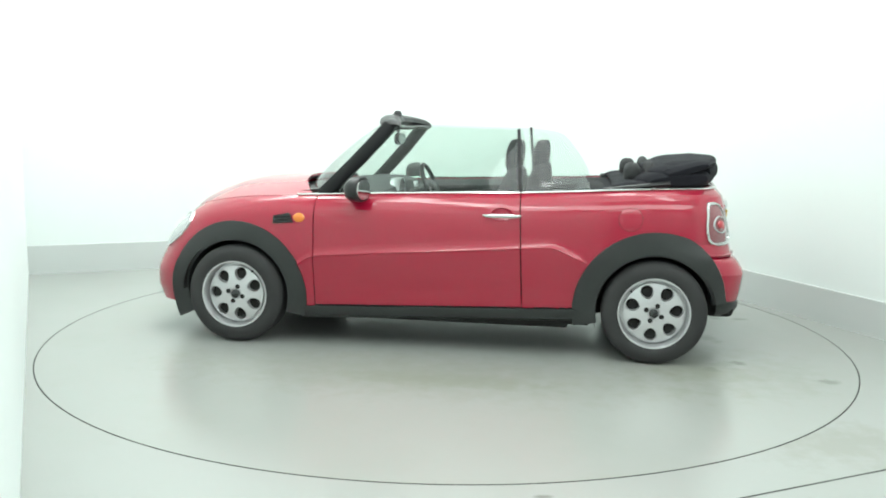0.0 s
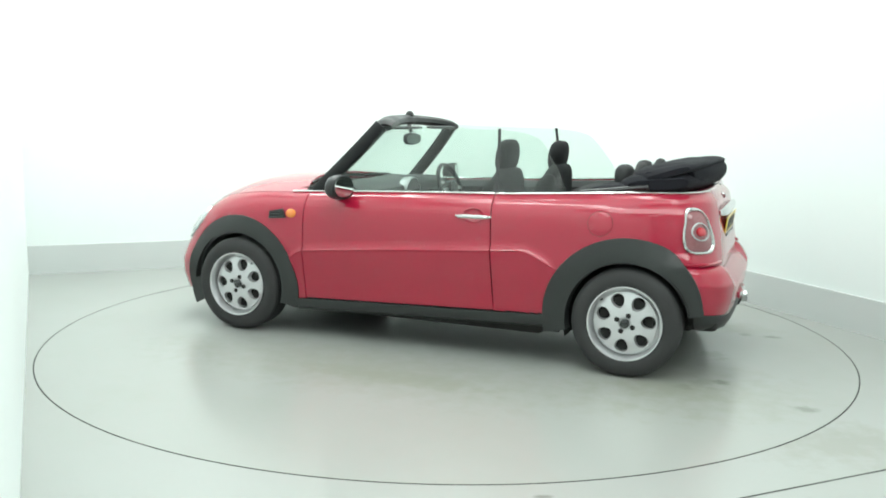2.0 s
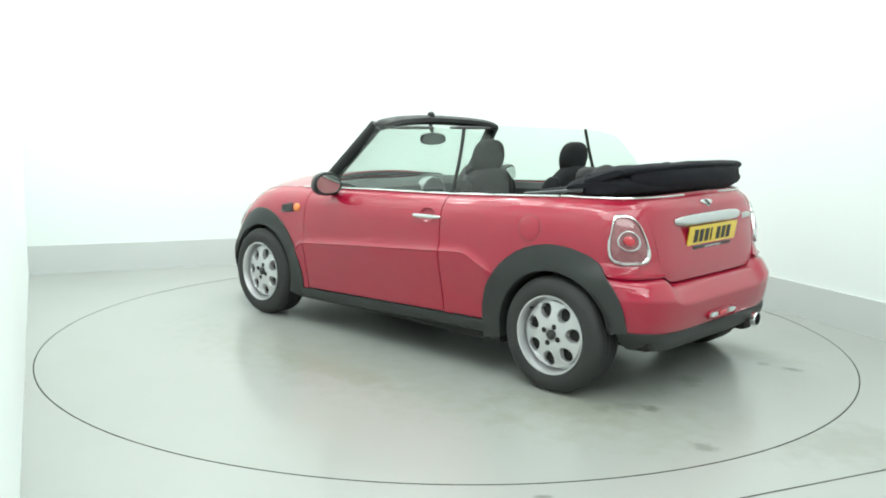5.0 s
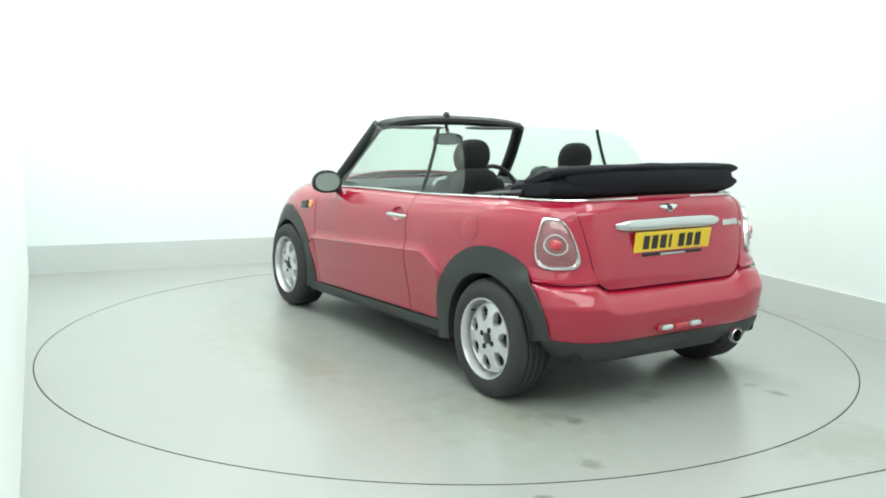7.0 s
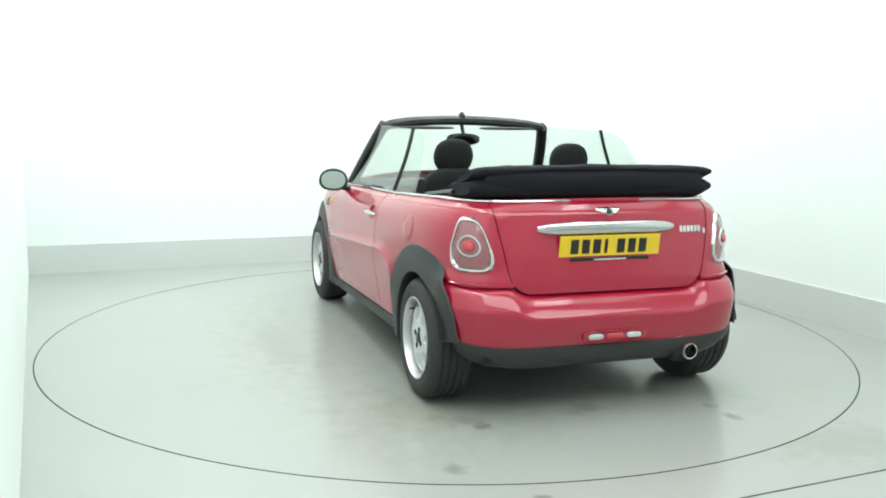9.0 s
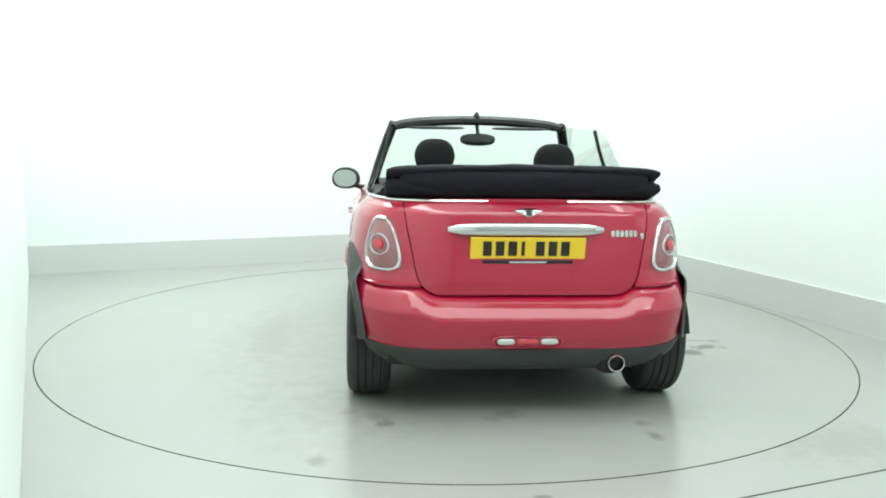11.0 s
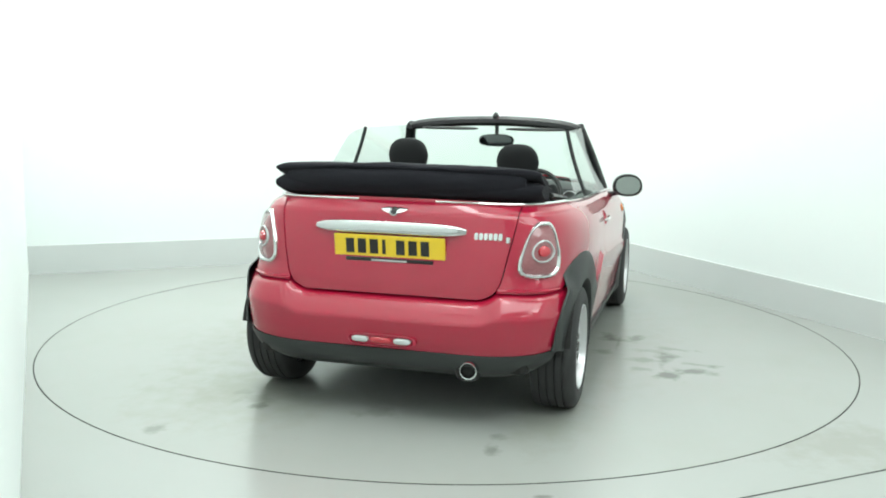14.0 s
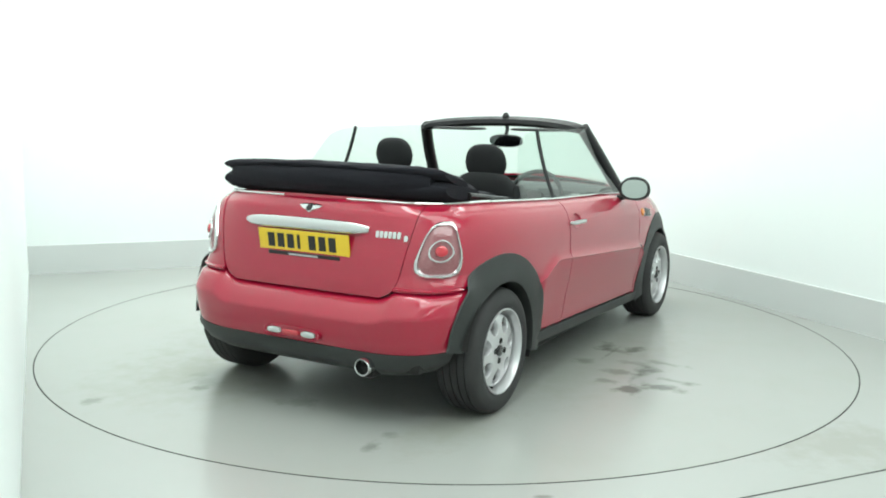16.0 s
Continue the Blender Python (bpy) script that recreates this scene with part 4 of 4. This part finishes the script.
def side_glass(s):
    def front(u, w):
        z0 = top(0.1) - 0.03
        x1 = -0.445
        zt = 1.335 - 0.015 * u
        z = z0 + (zt - z0) * w
        x0 = 0.660 - 0.335 * max(0.0, (z - 0.93) / 0.405)
        x = x0 + (x1 + 0.03 * w - x0) * u
        return pane_point(x, z, s)
    d = smooth_part("door_glass", grid(front, steps(0, 1, 18), steps(0, 1, 12), None, False, 0.0), GLASS, car, "raised green-tinted door glass")
    d.visible_shadow = False
    def rear(u, w):
        z0 = top(-0.6) - 0.03
        x1 = -0.455 + 0.03 * w
        zt = 1.318 - 0.035 * u ** 2
        z = z0 + (zt - z0) * w
        end = -0.865 + 0.195 * w ** 1.6
        return pane_point(x1 + (end - x1) * u, z - 0.035 * max(0, u - 0.7) * w, s)
    q = smooth_part("quarter_glass", grid(rear, steps(0, 1, 12), steps(0, 1, 12), None, False, 0.0), GLASS, car, "raised green-tinted quarter glass")
    q.visible_shadow = False
    seal = [pane_point(-0.450 + 0.03 * w, 0.94 + 0.385 * w, s) for w in steps(0, 1, 8)]
    smooth_part("glass_seal", sweep(seal, round_section(0.011, 0.010, 8), up=Vector((1, 0, 0))), BLACK, q, "black seal between the side panes")
    # padded door top inside the glass
    trim = [Vector((x, s * (side(x, 1.0).y - 0.075), top(x) - 0.028)) for x in steps(0.62, -0.98, 24)]
    smooth_part("door_card", sweep(trim, [(-0.055, -0.34), (0.05, -0.34), (0.06, -0.02), (0.03, 0.022), (-0.03, 0.022), (-0.055, -0.01)]), CABIN, car, "dark grey inner door trim")


for s in (1, -1):
    side_glass(s)


def front_seat(y, dx, head):
    back = lambda p: Vector((p.x - 0.22 * (p.z + 0.3), p.y * (1 - 0.10 * max(0, p.z) / 0.3), p.z))
    s = smooth_part("front_seat", blob((0.085, 0.235, 0.315), (dx - 0.30, y, 0.78), 3.2, 30, 18, bend=back), SEAT, car, "black cloth front seat")
    smooth_part("seat_cushion", blob((0.26, 0.24, 0.085), (dx - 0.03, y, 0.46), 3.2, 28, 12), SEAT, s)
    for k in (1, -1):
        smooth_part("seat_bolster", blob((0.085, 0.052, 0.27), (dx - 0.285, y + k * 0.20, 0.76), 2.6, 18, 14, bend=back), SEAT, s)
        smooth_part("headrest_post", sweep([Vector((dx - 0.40, y + k * 0.055, 1.03)), Vector((dx - 0.41, y + k * 0.055, 1.12))], round_section(0.007, 0.007, 8), up=Vector((1, 0, 0))), SILVER, s)
    smooth_part("headrest", blob((0.058, 0.121, 0.103), (dx - 0.415, y, head), 2.8, 30, 18, bend=lambda p: Vector((p.x - 0.12 * p.z, p.y * (1 - 0.12 * abs(p.z) / 0.1), p.z))), SEAT, s, "rounded black headrest")


def cabin():
    front_seat(0.345, 0.03, 1.160)
    front_seat(-0.345, -0.10, 1.143)
    # dashboard
    def dash(u, w):
        k = 2 * u - 1
        x, z = ((0.90, 0.93), (0.70, 0.955), (0.52, 0.955), (0.43, 0.925), (0.40, 0.86), (0.44, 0.72), (0.50, 0.55))[w]
        return Vector((x + (0.06 if w < 2 else 0.0) * (1 - k * k), 0.66 * k, z + (0.014 * math.exp(-((k + 0.5) / 0.2) ** 2) if 0 < w < 4 else 0)))
    d = smooth_part("dashboard", grid(dash, steps(0, 1, 30), range(7), None, False, 0.02), CABIN, car, "dark grey dashboard with round vents")
    smooth_part("speedometer", lathe(((0.0, 0.06), (0.115, 0.06), (0.122, 0.02), (0.118, -0.012), (0.108, -0.012), (0.104, 0.0), (0.0, 0.0)), 36, "X", at=(0.415, 0, 0.86)), SILVER, d, "large round centre dial")
    for y in (0.52, -0.52):
        smooth_part("air_vent", lathe(((0.0, 0.03), (0.050, 0.03), (0.052, -0.004), (0.046, -0.010), (0.040, -0.002), (0.0, 0.004)), 26, "X", at=(0.405, y, 0.87)), SILVER, d)
    smooth_part("trim_panel", blob((0.02, 0.20, 0.035), (0.405, 0.32, 0.83), 4, 20, 8), SILVER, d)
    # steering wheel before the right seat
    tilt = Matrix.Translation((0.25, -0.305, 0.885)) @ Matrix.Rotation(radians(22), 4, "Y")
    bm = lathe([(0.182 + 0.015 * math.cos(a), 0.015 * math.sin(a)) for a in steps(0, 2 * math.pi, 10)], 44, "X")
    bmesh.ops.transform(bm, matrix=tilt, verts=bm.verts)
    w = smooth_part("steering_wheel", bm, BLACK, car, "black steering wheel with silver spokes")
    bm = lathe(((0.0, -0.03), (0.05, -0.03), (0.062, -0.015), (0.062, 0.02), (0.0, 0.03)), 26, "X")
    bmesh.ops.transform(bm, matrix=tilt, verts=bm.verts)
    smooth_part("wheel_hub", bm, BLACK, w)
    for a in (0, 180, 270):
        bm = bmesh.new()
        box(bm, (0.012, 0.13, 0.026), (0, 0.115, 0), 0, 0.004)
        bmesh.ops.transform(bm, matrix=tilt @ Matrix.Rotation(radians(a), 4, "X"), verts=bm.verts)
        part("wheel_spoke", bm, SILVER, w)
    # column, tunnel and lever
    smooth_part("steering_column", sweep([Vector((0.27, -0.305, 0.88)), Vector((0.48, -0.305, 0.80))], round_section(0.045, 0.05, 12)), BLACK, w)
    bm = bmesh.new()
    box(bm, (1.1, 0.22, 0.22), (0.05, 0, 0.40), 0, 0.05)
    part("centre_tunnel", bm, CABIN, car)
    smooth_part("gear_lever", sweep([Vector((0.22, 0, 0.48)), Vector((0.20, 0, 0.66)), Vector((0.20, 0, 0.70))], round_section(0.016, 0.016, 10), up=Vector((0, 1, 0))), BLACK, car)
    # rear bench with two headrests and roll hoops
    bm = bmesh.new()
    blob((0.12, 0.50, 0.20), (-0.86, 0, 0.78), 4, 30, 12, bm)
    b = smooth_part("rear_bench", bm, SEAT, car, "black rear seat bench")
    for y in (0.32, -0.32):
        smooth_part("headrest", blob((0.052, 0.105, 0.066), (-1.10, y, 1.068), 2.6, 24, 14), PAD, b, "dark padded rear headrest")
        hoop = [Vector((-1.20, y + 0.130 * math.cos(a), 0.98 + 0.140 * math.sin(a) ** 0.6)) for a in steps(0.02, math.pi - 0.02, 18)]
        smooth_part("roll_hoop", sweep(hoop, round_section(0.030, 0.030, 10), up=Vector((1, 0, 0))), PAD, car, "padded grey roll hoop")
    # shelf under the folded top
    def tray(u, w):
        x = -0.90 - 0.56 * w
        k = 2 * u - 1
        return Vector((x, (side(x, 1.0).y - 0.045) * k, 0.968 + 0.02 * w))
    smooth_part("top_tray", grid(tray, steps(0, 1, 16), steps(0, 1, 8), None, False, 0.03), FABRIC, car, "black cloth tray under the folded top")


cabin()


def folded_top():
    """Three folds of cloth lying on the rear deck, open in front, with a rolled rear edge."""
    def fold(z0, z1, x0, x1, half, thick, droop, seed, swept=0.0):
        bm = bmesh.new()
        rings, nu, nv = [], 40, 30
        for i in range(nu + 1):
            k = 2 * i / nu - 1
            e = max(0.0, 1 - abs(k) ** 10) ** 0.35
            ring = []
            for j in range(nv):
                a = 2 * math.pi * j / nv
                c, s = math.cos(a), math.sin(a)
                c, s = math.copysign(abs(c) ** 0.55, c), math.copysign(abs(s) ** 0.8, s)
                t = (c + 1) / 2
                x = x0 + (x1 - x0) * t
                curve = 0.085 * k * k * t + 0.02 * k ** 4 - swept * k ** 6 * (1 - t)
                zc = z0 + (z1 - z0) * t - droop * abs(k) ** 2.5
                n1 = noise.noise(Vector((x * 7 + seed, k * 3.2, s * 0.8)))
                n2 = noise.noise(Vector((x * 20 + seed, k * 11, s * 2)))
                p = Vector((x + curve, half * k, zc + s * thick * (0.5 + 0.5 * e) + 0.007 * n1 + 0.003 * n2))
                ring.append(bm.verts.new(p))
            rings.append(ring)
        for A, B in zip(rings, rings[1:]):
            for j in range(nv):
                bm.faces.new((A[j], A[(j + 1) % nv], B[(j + 1) % nv], B[j]))
        bm.faces.new(rings[0])
        bm.faces.new(list(reversed(rings[-1])))
        bmesh.ops.recalc_face_normals(bm, faces=bm.faces)
        return bm
    t = smooth_part("soft_top", fold(1.03, 1.068, -1.10, -1.612, 0.655, 0.056, 0.004, 3.0, 0.10), FABRIC, car, "folded black cloth soft top")
    smooth_part("upper_fold", fold(1.095, 1.160, -1.17, -1.618, 0.650, 0.030, 0.022, 9.0, 0.14), FABRIC, t)
    smooth_part("lower_fold", fold(1.00, 1.030, -0.98, -1.56, 0.640, 0.030, 0.0, 14.0), FABRIC, t)
    smooth_part("rear_fold", fold(1.070, 1.103, -1.22, -1.634, 0.585, 0.074, 0.006, 21.0, 0.08), FABRIC, t)
    # links and bunched cloth at each end
    for s in (1, -1):
        for k, (x, y, z, r) in enumerate(((-1.22, 0.55, 1.030, 0.048), (-1.32, 0.58, 1.055, 0.060), (-1.14, 0.52, 1.005, 0.042))):
            smooth_part("bunched_cloth", blob((r * 1.35, r, r * 0.92), (x, s * y, z), 2.2, 18, 12, bend=lambda p, k=k: p * (1 + 0.38 * noise.noise(p * 22 + Vector((k, s, 0))))), FABRIC, t)
        arm = [Vector((-0.93, s * 0.675, 0.985)), Vector((-1.10, s * 0.665, 1.005)), Vector((-1.30, s * 0.655, 1.03))]
        smooth_part("top_link", sweep(arm, round_section(0.022, 0.016, 8)), BLACK, t, "black folding link")


folded_top()


def motions():
    rows, turn = [], []
    for i in range(33):
        t = i * 0.5
        a = TH0 + OMEGA * t
        rows.append((t, pose(0, 0, 0, 0, 0, a) @ pose(*CAR_OFF, 0)))
        turn.append((t, pose(MID.x, MID.y, 0, 0, 0, a)))
    walk(car, rows)
    walk(disc, turn)


motions()
